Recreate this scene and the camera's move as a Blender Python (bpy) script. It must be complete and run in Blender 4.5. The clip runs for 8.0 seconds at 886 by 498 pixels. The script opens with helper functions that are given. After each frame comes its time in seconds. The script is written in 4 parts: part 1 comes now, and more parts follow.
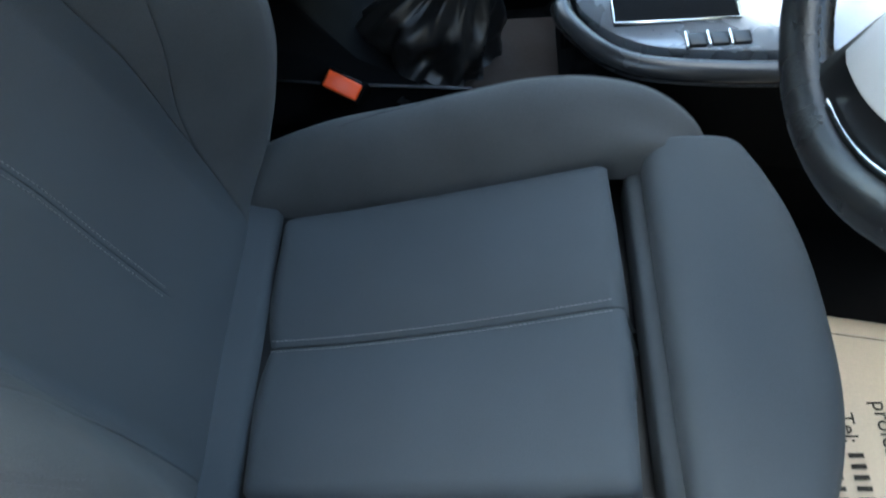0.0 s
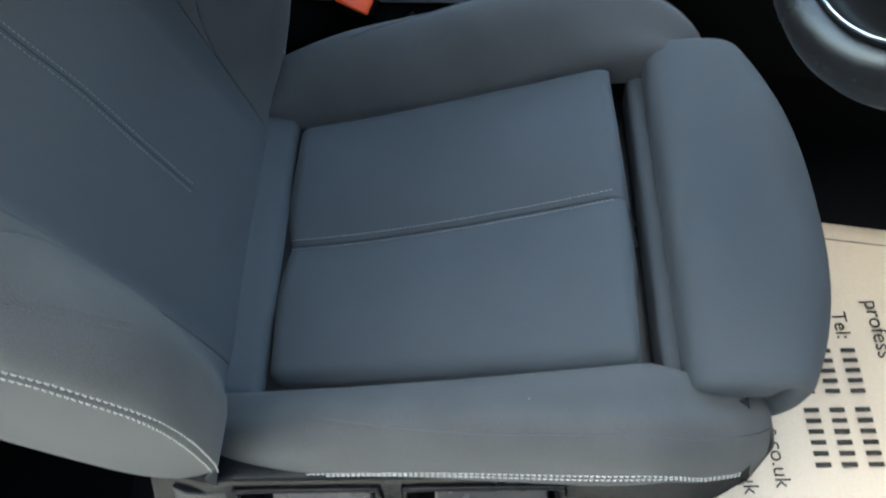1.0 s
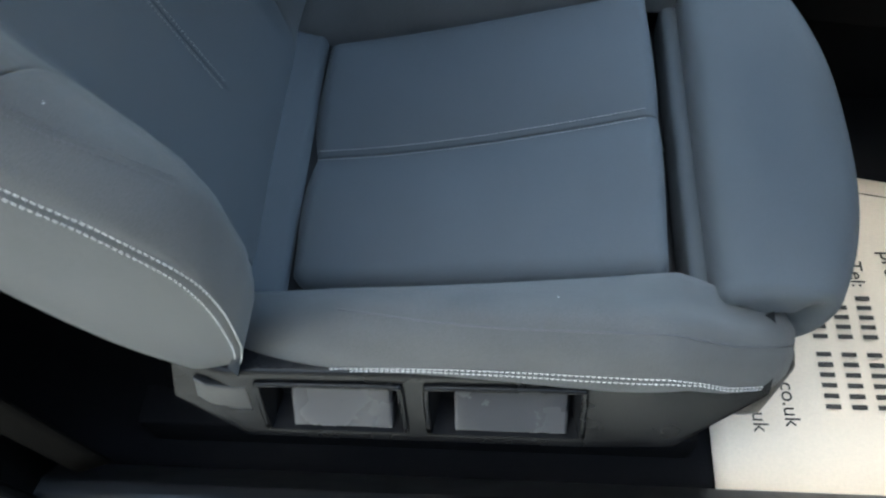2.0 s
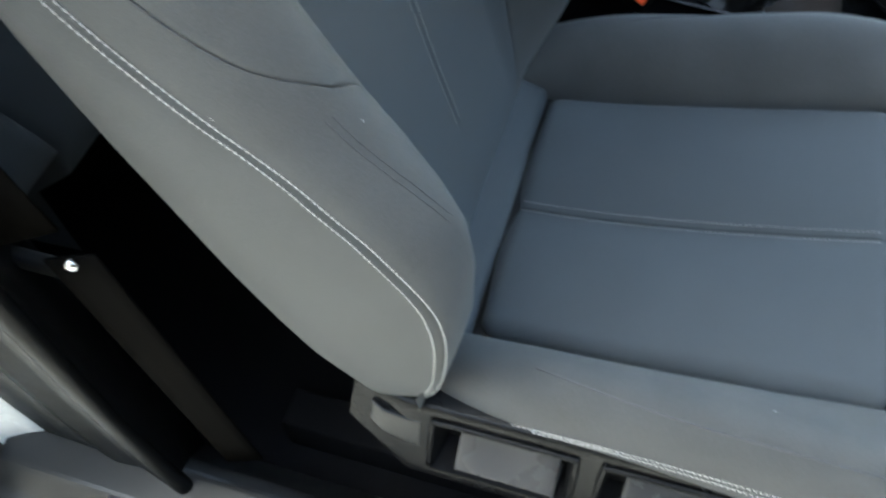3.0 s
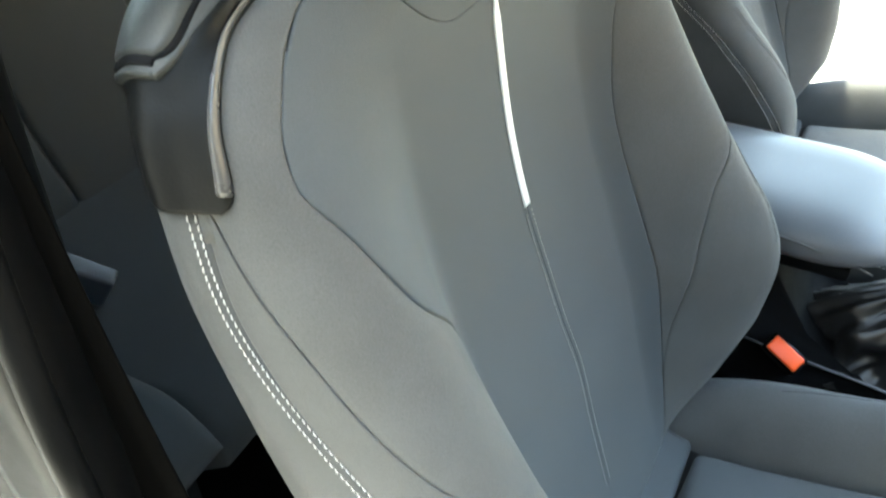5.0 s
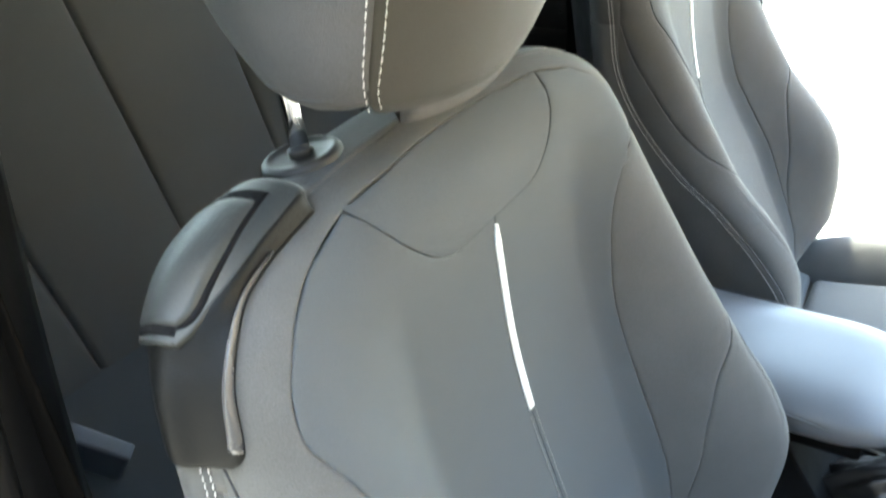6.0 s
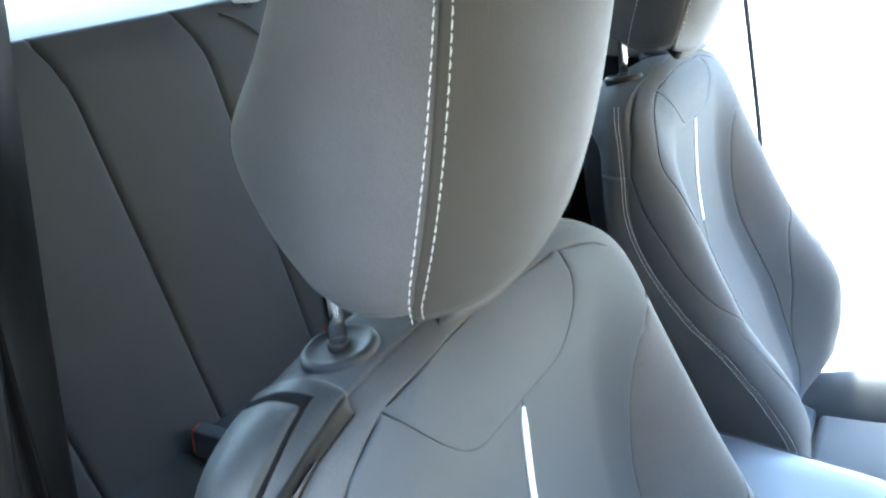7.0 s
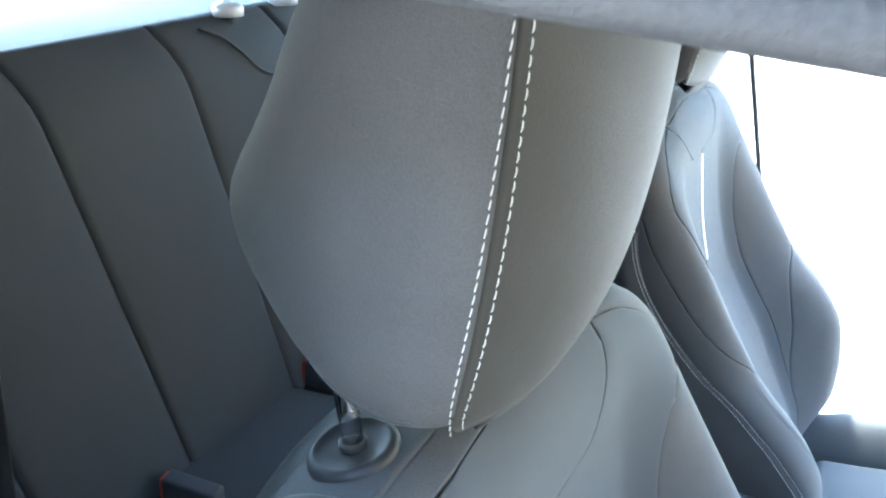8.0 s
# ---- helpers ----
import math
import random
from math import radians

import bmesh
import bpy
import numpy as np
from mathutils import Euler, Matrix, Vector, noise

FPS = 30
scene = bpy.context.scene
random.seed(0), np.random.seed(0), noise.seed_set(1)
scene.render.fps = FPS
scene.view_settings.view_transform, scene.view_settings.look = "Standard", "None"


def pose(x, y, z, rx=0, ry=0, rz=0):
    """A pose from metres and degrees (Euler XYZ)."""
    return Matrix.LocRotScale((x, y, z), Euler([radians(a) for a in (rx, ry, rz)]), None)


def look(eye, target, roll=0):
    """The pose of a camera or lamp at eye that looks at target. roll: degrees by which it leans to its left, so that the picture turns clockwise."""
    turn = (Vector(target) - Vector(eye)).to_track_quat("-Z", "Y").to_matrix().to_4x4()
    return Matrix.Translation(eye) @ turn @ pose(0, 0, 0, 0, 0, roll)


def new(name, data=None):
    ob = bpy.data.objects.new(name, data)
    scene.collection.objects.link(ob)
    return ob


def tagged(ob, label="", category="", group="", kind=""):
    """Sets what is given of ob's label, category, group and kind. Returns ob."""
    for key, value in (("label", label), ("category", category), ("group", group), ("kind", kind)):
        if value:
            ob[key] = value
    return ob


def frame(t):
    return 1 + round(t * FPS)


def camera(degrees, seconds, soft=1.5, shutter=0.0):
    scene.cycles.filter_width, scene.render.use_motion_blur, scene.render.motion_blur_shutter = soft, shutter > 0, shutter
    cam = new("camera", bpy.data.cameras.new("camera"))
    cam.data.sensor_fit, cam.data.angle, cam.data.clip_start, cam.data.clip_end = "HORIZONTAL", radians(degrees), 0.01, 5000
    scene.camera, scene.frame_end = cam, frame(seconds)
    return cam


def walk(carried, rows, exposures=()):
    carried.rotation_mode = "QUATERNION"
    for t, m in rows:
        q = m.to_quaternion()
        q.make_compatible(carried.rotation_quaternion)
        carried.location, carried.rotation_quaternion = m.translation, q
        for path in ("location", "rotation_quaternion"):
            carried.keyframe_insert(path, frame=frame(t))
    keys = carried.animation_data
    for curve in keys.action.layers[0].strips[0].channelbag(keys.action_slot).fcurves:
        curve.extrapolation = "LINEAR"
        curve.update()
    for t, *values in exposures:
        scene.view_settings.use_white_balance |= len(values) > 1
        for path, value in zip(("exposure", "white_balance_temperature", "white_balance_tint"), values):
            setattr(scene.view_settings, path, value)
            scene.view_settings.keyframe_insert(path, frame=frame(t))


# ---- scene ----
cam = camera(56.8, 8.0, soft=2.1, shutter=0.4)
PATH = [
    (0, (0.236, -0.35, 0.948), (0.076, 0.756, -0.711), -8.3),
    (0.5, (0.234, -0.39, 0.956), (0.056, 0.665, -0.734), -10.1),
    (1, (0.236, -0.424, 0.954), (0.052, 0.598, -0.755), -10.7),
    (1.2, (0.236, -0.432, 0.951), (0.041, 0.572, -0.767), -11.3),
    (2.3, (0.174, -0.496, 0.913), (-0.009, 0.5, -0.812), -5.1),
    (2.5, (0.149, -0.493, 0.915), (-0.061, 0.502, -0.807), -3.6),
    (3, (0.094, -0.489, 0.925), (-0.276, 0.558, -0.739), -3.0),
    (3.5, (0.056, -0.482, 0.948), (-0.451, 0.647, -0.623), -3.2),
    (4, (0.043, -0.473, 0.979), (-0.584, 0.749, -0.475), -2.9),
    (4.2, (0.039, -0.47, 0.996), (-0.615, 0.774, -0.427), -2.0),
    (5.3, (0.021, -0.448, 1.034), (-0.753, 0.934, -0.187), -2.3),
    (5.5, (0.024, -0.443, 1.05), (-0.778, 0.966, -0.122), -3.0),
    (6, (0.025, -0.434, 1.087), (-0.818, 1.044, 0.037), -2.7),
    (6.5, (0.013, -0.437, 1.125), (-0.853, 1.102, 0.185), -1.7),
    (7, (-0.001, -0.432, 1.151), (-0.879, 1.149, 0.297), -1.3),
    (7.5, (-0.047, -0.399, 1.174), (-0.888, 1.212, 0.339), -1.9),
    (8, (-0.073, -0.377, 1.158), (-0.88, 1.251, 0.319), 0.9),
]
EXPOSURES = [(0.0, 3.25, 6000, -8), (1.0, 3.4, 6300, -6), (2.5, 3.38, 5900, -6), (3.2, 3.7, 6700, -8), (4.0, 4.1, 7300, -13), (5.5, 4.72, 6900, -7), (6.3, 4.88, 6500, -5), (7.0, 4.97, 5450, -4), (7.5, 4.97, 5250, -4), (8.0, 4.9, 5350, -4)]
walk(cam, [(t, look(eye, target, roll)) for t, eye, target, roll in PATH], EXPOSURES)

# ---- world, sun, exposure ----
world = bpy.data.worlds.new("sky")
scene.world = world
world.use_nodes = True
wn = world.node_tree.nodes
sky = wn.new("ShaderNodeTexSky")
sky.sky_type = "NISHITA"
sky.sun_disc = False
sky.sun_elevation = radians(70)
sky.sun_rotation = radians(-65)
sky.air_density, sky.dust_density, sky.ozone_density = 1.0, 3.0, 0.8
world.node_tree.links.new(sky.outputs[0], wn["Background"].inputs[0])
wn["Background"].inputs[1].default_value = 0.15
sun_data = bpy.data.lights.new("sun", "SUN")
sun_data.energy, sun_data.angle, sun_data.color = 2.8, radians(4), (1.0, 0.95, 0.87)
sun = new("sun", sun_data)
sun.matrix_world = look((-0.32, 0.15, 0.935), (0, 0, 0))


# ---- materials ----
def material(name, colour, rough=0.6, metal=0.0, sheen=0.0, sheen_rough=0.4, grain=0.0, grain_scale=900.0,
             mottle=0.12, mottle_scale=18.0, weave=0.0, weave_scale=700.0, wear=0.0, spec=0.5, coat=0.0, tint=(1, 1, 1)):
    """A surface with colour variation at two scales, fine relief and an optional woven relief."""
    m = bpy.data.materials.new(name)
    m.use_nodes = True
    n, l = m.node_tree.nodes, m.node_tree.links
    b = n["Principled BSDF"]
    b.inputs["Roughness"].default_value = rough
    b.inputs["Metallic"].default_value = metal
    b.inputs["Specular IOR Level"].default_value = spec
    b.inputs["Sheen Weight"].default_value = sheen
    b.inputs["Sheen Roughness"].default_value = sheen_rough
    b.inputs["Sheen Tint"].default_value = (*tint, 1)
    b.inputs["Coat Weight"].default_value = coat
    tc = n.new("ShaderNodeTexCoord")
    big = n.new("ShaderNodeTexNoise")
    big.inputs["Scale"].default_value, big.inputs["Detail"].default_value = mottle_scale, 5
    fine = n.new("ShaderNodeTexNoise")
    fine.inputs["Scale"].default_value, fine.inputs["Detail"].default_value = grain_scale, 3
    for t in (big, fine):
        l.new(tc.outputs["Object"], t.inputs["Vector"])
    add = n.new("ShaderNodeMath")
    add.operation = "MULTIPLY_ADD"
    l.new(fine.outputs["Fac"], add.inputs[0])
    add.inputs[1].default_value = 0.9
    l.new(big.outputs["Fac"], add.inputs[2])
    ramp = n.new("ShaderNodeMapRange")
    ramp.inputs["From Min"].default_value, ramp.inputs["From Max"].default_value = 0.60, 1.30
    ramp.inputs["To Min"].default_value, ramp.inputs["To Max"].default_value = 1 - mottle, 1 + mottle
    l.new(add.outputs[0], ramp.inputs["Value"])
    mul = n.new("ShaderNodeVectorMath")
    mul.operation = "SCALE"
    mul.inputs[0].default_value = colour
    l.new(ramp.outputs[0], mul.inputs["Scale"])
    l.new(mul.outputs[0], b.inputs["Base Color"])
    rr = n.new("ShaderNodeMapRange")
    rr.inputs["From Min"].default_value, rr.inputs["From Max"].default_value = 0.3, 0.75
    rr.inputs["To Min"].default_value, rr.inputs["To Max"].default_value = max(0.02, rough - 0.08 - wear), min(1, rough + 0.08)
    l.new(big.outputs["Fac"], rr.inputs["Value"])
    l.new(rr.outputs[0], b.inputs["Roughness"])
    height = fine.outputs["Fac"]
    if weave:
        w1 = n.new("ShaderNodeTexWave")
        w1.bands_direction = "Z"
        w1.inputs["Scale"].default_value = weave_scale
        w2 = n.new("ShaderNodeTexWave")
        w2.bands_direction = "Y"
        w2.inputs["Scale"].default_value = weave_scale
        for w in (w1, w2):
            w.inputs["Distortion"].default_value = 1.0
            l.new(tc.outputs["Object"], w.inputs["Vector"])
        mx = n.new("ShaderNodeMath")
        mx.operation = "MULTIPLY_ADD"
        l.new(w1.outputs["Fac"], mx.inputs[0])
        mx.inputs[1].default_value = weave
        l.new(fine.outputs["Fac"], mx.inputs[2])
        my = n.new("ShaderNodeMath")
        my.operation = "MULTIPLY_ADD"
        l.new(w2.outputs["Fac"], my.inputs[0])
        my.inputs[1].default_value = weave
        l.new(mx.outputs[0], my.inputs[2])
        height = my.outputs[0]
    if grain:
        bump = n.new("ShaderNodeBump")
        bump.inputs["Strength"].default_value = grain
        bump.inputs["Distance"].default_value = 0.001
        l.new(height, bump.inputs["Height"])
        l.new(bump.outputs[0], b.inputs["Normal"])
    return m


FABRIC = material("seat_fabric", (0.047, 0.0525, 0.056), 0.85, sheen=0.05, sheen_rough=0.6, grain=0.35, grain_scale=1300, mottle=0.2, mottle_scale=14, weave=0.08, weave_scale=420)
SUEDE = material("seat_side_cloth", (0.0545, 0.0545, 0.0525), 0.82, sheen=0.06, sheen_rough=0.6, grain=0.45, grain_scale=1000, mottle=0.30, mottle_scale=20)
# Front cloth far darker than the sides: its shade is in the colour.
HEADFRONT = material("headrest_front_shaded", (0.0182, 0.0160, 0.0106), 0.75, sheen=0.04, sheen_rough=0.6, grain=0.25, grain_scale=1000, mottle=0.30, mottle_scale=18)
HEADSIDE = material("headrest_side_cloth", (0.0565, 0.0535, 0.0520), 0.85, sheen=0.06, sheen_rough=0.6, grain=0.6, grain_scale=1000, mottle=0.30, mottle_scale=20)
LEATHER = material("leatherette", (0.007, 0.0065, 0.0065), 0.55, spec=0.3, grain=0.3, grain_scale=520, mottle=0.15)
LEATHERGLOSS = material("wheel_leather", (0.013, 0.013, 0.0135), 0.26, grain=0.45, grain_scale=600, mottle=0.1)
PLASTIC = material("grained_plastic", (0.011, 0.011, 0.0115), 0.42, spec=0.4, grain=0.35, grain_scale=420, mottle=0.12, wear=0.08)
SMOOTH = material("satin_plastic", (0.009, 0.009, 0.0095), 0.36, spec=0.4, grain=0.05, grain_scale=900)
GLOSS = material("black_gloss", (0.005, 0.005, 0.0055), 0.15, grain=0.0)
GUIDE = material("guide_plastic", (0.028, 0.028, 0.028), 0.45, spec=0.3, grain=0.1, grain_scale=900)
PADDLE = material("grey_switch_plastic", (0.040, 0.040, 0.043), 0.26, grain=0.1, grain_scale=900)
SILVER = material("satin_silver", (0.62, 0.62, 0.63), 0.28, metal=1.0, grain=0.04)
# Sky reflection of the dark gear panel, put into its base colour.
PANEL = material("sky_tinted_panel", (0.34, 0.36, 0.39), 0.3, metal=0.6, grain=0.05)
CHROME = material("chrome", (0.85, 0.85, 0.85), 0.14, metal=1.0, mottle=0.02)
STITCH = material("stitch_thread", (0.50, 0.485, 0.455), 0.7, sheen=0.3, grain=0.3, grain_scale=2500)
DARKTHREAD = material("dark_thread", (0.06, 0.06, 0.06), 0.7)
GREYTHREAD = material("grey_thread", (0.22, 0.215, 0.205), 0.7)
INSERT = material("pale_trim_strip", (0.75, 0.75, 0.74), 0.4, mottle=0.04)
CARPET = material("carpet", (0.005, 0.005, 0.0055), 0.95, spec=0.1, grain=0.8, grain_scale=700, mottle=0.3, mottle_scale=60)
PAPER = material("paper_mat", (0.66, 0.55, 0.42), 0.75, grain=0.15, grain_scale=300, mottle=0.06, mottle_scale=9)
INK = material("black_ink", (0.03, 0.025, 0.02), 0.7)
BUCKLEGREY = material("grey_buckle_plastic", (0.085, 0.092, 0.105), 0.4, grain=0.1, grain_scale=700)
RED = material("red_buckle_plastic", (0.85, 0.085, 0.012), 0.4, mottle=0.05)
BELT = material("belt_webbing", (0.0038, 0.0034, 0.0029), 0.85, spec=0.02, grain=0.6, grain_scale=1200)
WHITEPAINT = material("white_car_paint", (0.78, 0.78, 0.76), 0.25, coat=0.7, mottle=0.02)
RAILGREY = material("rail_trim", (0.068, 0.064, 0.068), 0.8, grain=0.5, grain_scale=500, mottle=0.25, mottle_scale=90)
RUBBER = material("rubber_seal", (0.040, 0.038, 0.041), 0.65, grain=0.5, grain_scale=500, mottle=0.3, mottle_scale=90)
LINING = material("headlining", (0.055, 0.055, 0.058), 0.95, grain=0.3, grain_scale=900, mottle=0.06)
PILLAR = material("pillar_trim", (0.38, 0.36, 0.33), 0.8, grain=0.2, grain_scale=700)
SHELF = material("shelf_cloth", (0.075, 0.083, 0.092), 0.9, sheen=0.4, grain=0.4, grain_scale=800)
STICKER = material("white_sticker", (0.8, 0.8, 0.78), 0.5, mottle=0.03)
CONCRETE = material("yard_concrete", (0.30, 0.297, 0.295), 0.9, grain=0.5, grain_scale=60, mottle=0.15, mottle_scale=2)
WARMWALL = material("unseen_brown_wall", (0.46, 0.36, 0.25), 0.9, grain=0.5, grain_scale=30, mottle=0.2, mottle_scale=1.2)
DARKWALL = material("light_block", (0.035, 0.032, 0.028), 0.9, grain=0.5, grain_scale=30, mottle=0.2, mottle_scale=1.2)
BOUNCEWALL = material("bounce_wall", (0.40, 0.365, 0.325), 0.9, grain=0.5, grain_scale=30, mottle=0.2, mottle_scale=1.2)
COVER = material("side_cover_plastic", (0.006, 0.006, 0.0064), 0.28, spec=0.12, grain=0.45, grain_scale=380, mottle=0.12, wear=0.08)
FLANGE = material("flange_paint", (0.009, 0.010, 0.011), 0.45, spec=0.1, mottle=0.15, mottle_scale=30)
SATIN = material("matt_black_plastic", (0.004, 0.004, 0.004), 0.40, spec=0.06, grain=0.12, grain_scale=700)
ALUMINIUM = material("painted_aluminium", (0.72, 0.72, 0.73), 0.4, metal=0.25, mottle=0.03)
ARMREST = material("armrest_vinyl", (0.088, 0.090, 0.096), 0.48, spec=0.45, grain=0.15, grain_scale=700, mottle=0.08)
# Paler plastic that paints the highlight on the shoulder cover's edge.
EDGELIGHT = material("edge_highlight_plastic", (0.055, 0.053, 0.052), 0.28, spec=0.5, grain=0.1, grain_scale=700)
SHOULDERPLASTIC = material("shoulder_plastic", (0.0065, 0.0066, 0.0064), 0.45, spec=0.10, grain=0.2, grain_scale=600, mottle=0.15)
LEVER = material("lever_plastic", (0.030, 0.032, 0.031), 0.5, spec=0.25, grain=0.3, grain_scale=500, mottle=0.1)
CONSOLE = material("console_black", (0.0028, 0.0028, 0.0029), 0.7, spec=0.05, grain=0.25, grain_scale=520, mottle=0.15)
BAND = material("satin_band", (0.022, 0.022, 0.023), 0.24, spec=0.5, grain=0.15, grain_scale=700)
GAITER = material("gaiter_leather", (0.010, 0.0095, 0.0095), 0.34, spec=0.5, grain=0.25, grain_scale=600, mottle=0.15)
FLUFF = material("lint_fibre", (0.7, 0.7, 0.68), 0.8)
BROWN = material("brown_carpet", (0.016, 0.008, 0.0038), 0.9, grain=0.5, grain_scale=500)


# ---- mesh helpers ----
def part(name, bm, mat, parent=None, label="", smooth=True):
    """Links a bmesh as one mesh object, under a parent if one is given."""
    me = bpy.data.meshes.new(name)
    bmesh.ops.recalc_face_normals(bm, faces=bm.faces[:])
    bm.to_mesh(me)
    bm.free()
    me.materials.append(mat)
    if smooth:
        for p in me.polygons:
            p.use_smooth = True
    ob = new(name, me)
    ob.parent = parent
    return tagged(ob, label=label)


def empty(name, loc=(0, 0, 0)):
    ob = new(name)
    ob.location = loc
    ob.empty_display_size = 0.1
    return ob


def under(parent, ob):
    """Keeps ob where it is in the world while it becomes a part of parent."""
    ob.parent = parent
    ob.matrix_parent_inverse = Matrix.Translation(-Vector(parent.location))
    return ob


def lerp_table(table, x):
    """Smooth interpolation in a short table of (x, value)."""
    if x <= table[0][0]:
        return table[0][1]
    for n in range(len(table) - 1):
        (a, p), (b, q) = table[n], table[n + 1]
        if x <= b:
            t = (x - a) / (b - a)
            m0 = (q - p) if n == 0 else (q - table[n - 1][1]) * (b - a) / (b - table[n - 1][0])
            m1 = (q - p) if n + 2 >= len(table) else (table[n + 2][1] - p) * (b - a) / (table[n + 2][0] - a)
            t2, t3 = t * t, t * t * t
            return (2 * t3 - 3 * t2 + 1) * p + (t3 - 2 * t2 + t) * m0 + (-2 * t3 + 3 * t2) * q + (t3 - t2) * m1
    return table[-1][1]


def spline(points, s):
    """A point on a smooth curve through points; s runs from 0 to len - 1."""
    n = len(points)
    i = min(int(max(s, 0)), n - 2)
    t = s - i
    p1, p2 = Vector(points[i]), Vector(points[i + 1])
    p0 = Vector(points[i - 1]) if i > 0 else p1 * 2 - p2
    p3 = Vector(points[i + 2]) if i + 2 < n else p2 * 2 - p1
    return 0.5 * (2 * p1 + (p2 - p0) * t + (2 * p0 - 5 * p1 + 4 * p2 - p3) * t * t + (3 * p1 - p0 - 3 * p2 + p3) * t ** 3)


def spaced(n, length, r, first, last):
    """Parameters from 0 to 1, closer together at the rolled ends."""
    steps = [0, 0.06, 0.2, 0.45, 0.75, 1.0]
    e = min(r / max(length, 1e-6), 0.2)
    mid = [e * first + (1 - e * first - e * last) * k / n for k in range(n + 1)]
    out = ([e * k for k in steps[:-1]] if first else []) + mid + ([1 - e * k for k in reversed(steps[:-1])] if last else [])
    return out


def padded(surface, nu, nv, r=0.005, roll="lrbt", puff=0.0, skirt=0.012, flip=False, seam_from=0.0, rl=None):
    """An upholstered panel over surface(u, v): edges named in roll (l, r: u ends; b, t: v ends) turn under,
    with a skirt behind them; puff lifts the middle; the l edge is closed flat below seam_from."""
    lu = sum((surface(k / 10, 0.5) - surface((k + 1) / 10, 0.5)).length for k in range(10))
    lv = sum((surface(0.5, k / 10) - surface(0.5, (k + 1) / 10)).length for k in range(10))
    rl = rl or r
    us = spaced(nu, lu, r, "l" in roll, "r" in roll)
    if rl < r:
        us = sorted(us + [rl / lu * k for k in (0.1, 0.3, 0.6, 1.0)])
    vs = spaced(nv, lv, r, "b" in roll, "t" in roll)
    bm = bmesh.new()

    def normal(u, v):
        d = 0.004
        a = surface(min(u + d, 1), v) - surface(max(u - d, 0), v)
        b = surface(u, min(v + d, 1)) - surface(u, max(v - d, 0))
        c = a.cross(b)
        if c.length < 1e-12:
            return Vector((1, 0, 0))
        return (-c if flip else c).normalized()

    def drop(d, r=r):
        k = 1 - min(d / r, 1)
        return r * (1 - math.sqrt(max(0, 1 - k * k)))

    rows = []
    for j, v in enumerate(vs):
        row = []
        for i, u in enumerate(us):
            down = 0
            if "l" in roll:
                down = max(down, drop(u * lu, rl) * max(0.0, min(1.0, (v - seam_from) / 0.03 + 1)))
            if "r" in roll:
                down = max(down, drop((1 - u) * lu))
            if "b" in roll:
                down = max(down, drop(v * lv))
            if "t" in roll:
                down = max(down, drop((1 - v) * lv))
            lift = puff * (math.sin(math.pi * u) ** 0.6) * (math.sin(math.pi * v) ** 0.6) if puff else 0
            no = normal(u, v)
            row.append(bm.verts.new(surface(u, v) + no * (lift - down)))
        rows.append(row)
    for j in range(len(vs) - 1):
        for i in range(len(us) - 1):
            bm.faces.new((rows[j][i], rows[j][i + 1], rows[j + 1][i + 1], rows[j + 1][i]))
    if skirt:
        ring = [(i, 0) for i in range(len(us))] + [(len(us) - 1, j) for j in range(1, len(vs))]
        ring += [(i, len(vs) - 1) for i in range(len(us) - 2, -1, -1)] + [(0, j) for j in range(len(vs) - 2, 0, -1)]
        low = []
        for i, j in ring:
            low.append(bm.verts.new(rows[j][i].co - normal(us[i], vs[j]) * skirt))
        m = len(ring)
        for k in range(m):
            a, b = ring[k], ring[(k + 1) % m]
            bm.faces.new((rows[a[1]][a[0]], rows[b[1]][b[0]], low[(k + 1) % m], low[k]))
    return bm


def tube(points, r, sides=8, closed=False, caps=True):
    """A round bar along points; r is one radius or one for each point."""
    bm = bmesh.new()
    pts = [Vector(p) for p in points]
    n = len(pts)
    rings, side = [], None
    for k, p in enumerate(pts):
        a = pts[(k - 1) % n] if closed or k else p
        b = pts[(k + 1) % n] if closed or k + 1 < n else p
        d = (b - a).normalized()
        if side is None:
            side = d.orthogonal().normalized()
        side = (side - d * side.dot(d)).normalized()
        other = d.cross(side)
        rad = r[k] if isinstance(r, (list, tuple)) else r
        rings.append([bm.verts.new(p + (side * math.cos(t) + other * math.sin(t)) * rad)
                      for t in (2 * math.pi * q / sides for q in range(sides))])
    for k in range(n if closed else n - 1):
        a, b = rings[k], rings[(k + 1) % n]
        for q in range(sides):
            bm.faces.new((a[q], a[(q + 1) % sides], b[(q + 1) % sides], b[q]))
    if caps and not closed:
        bm.faces.new(rings[0])
        bm.faces.new(rings[-1])
    return bm


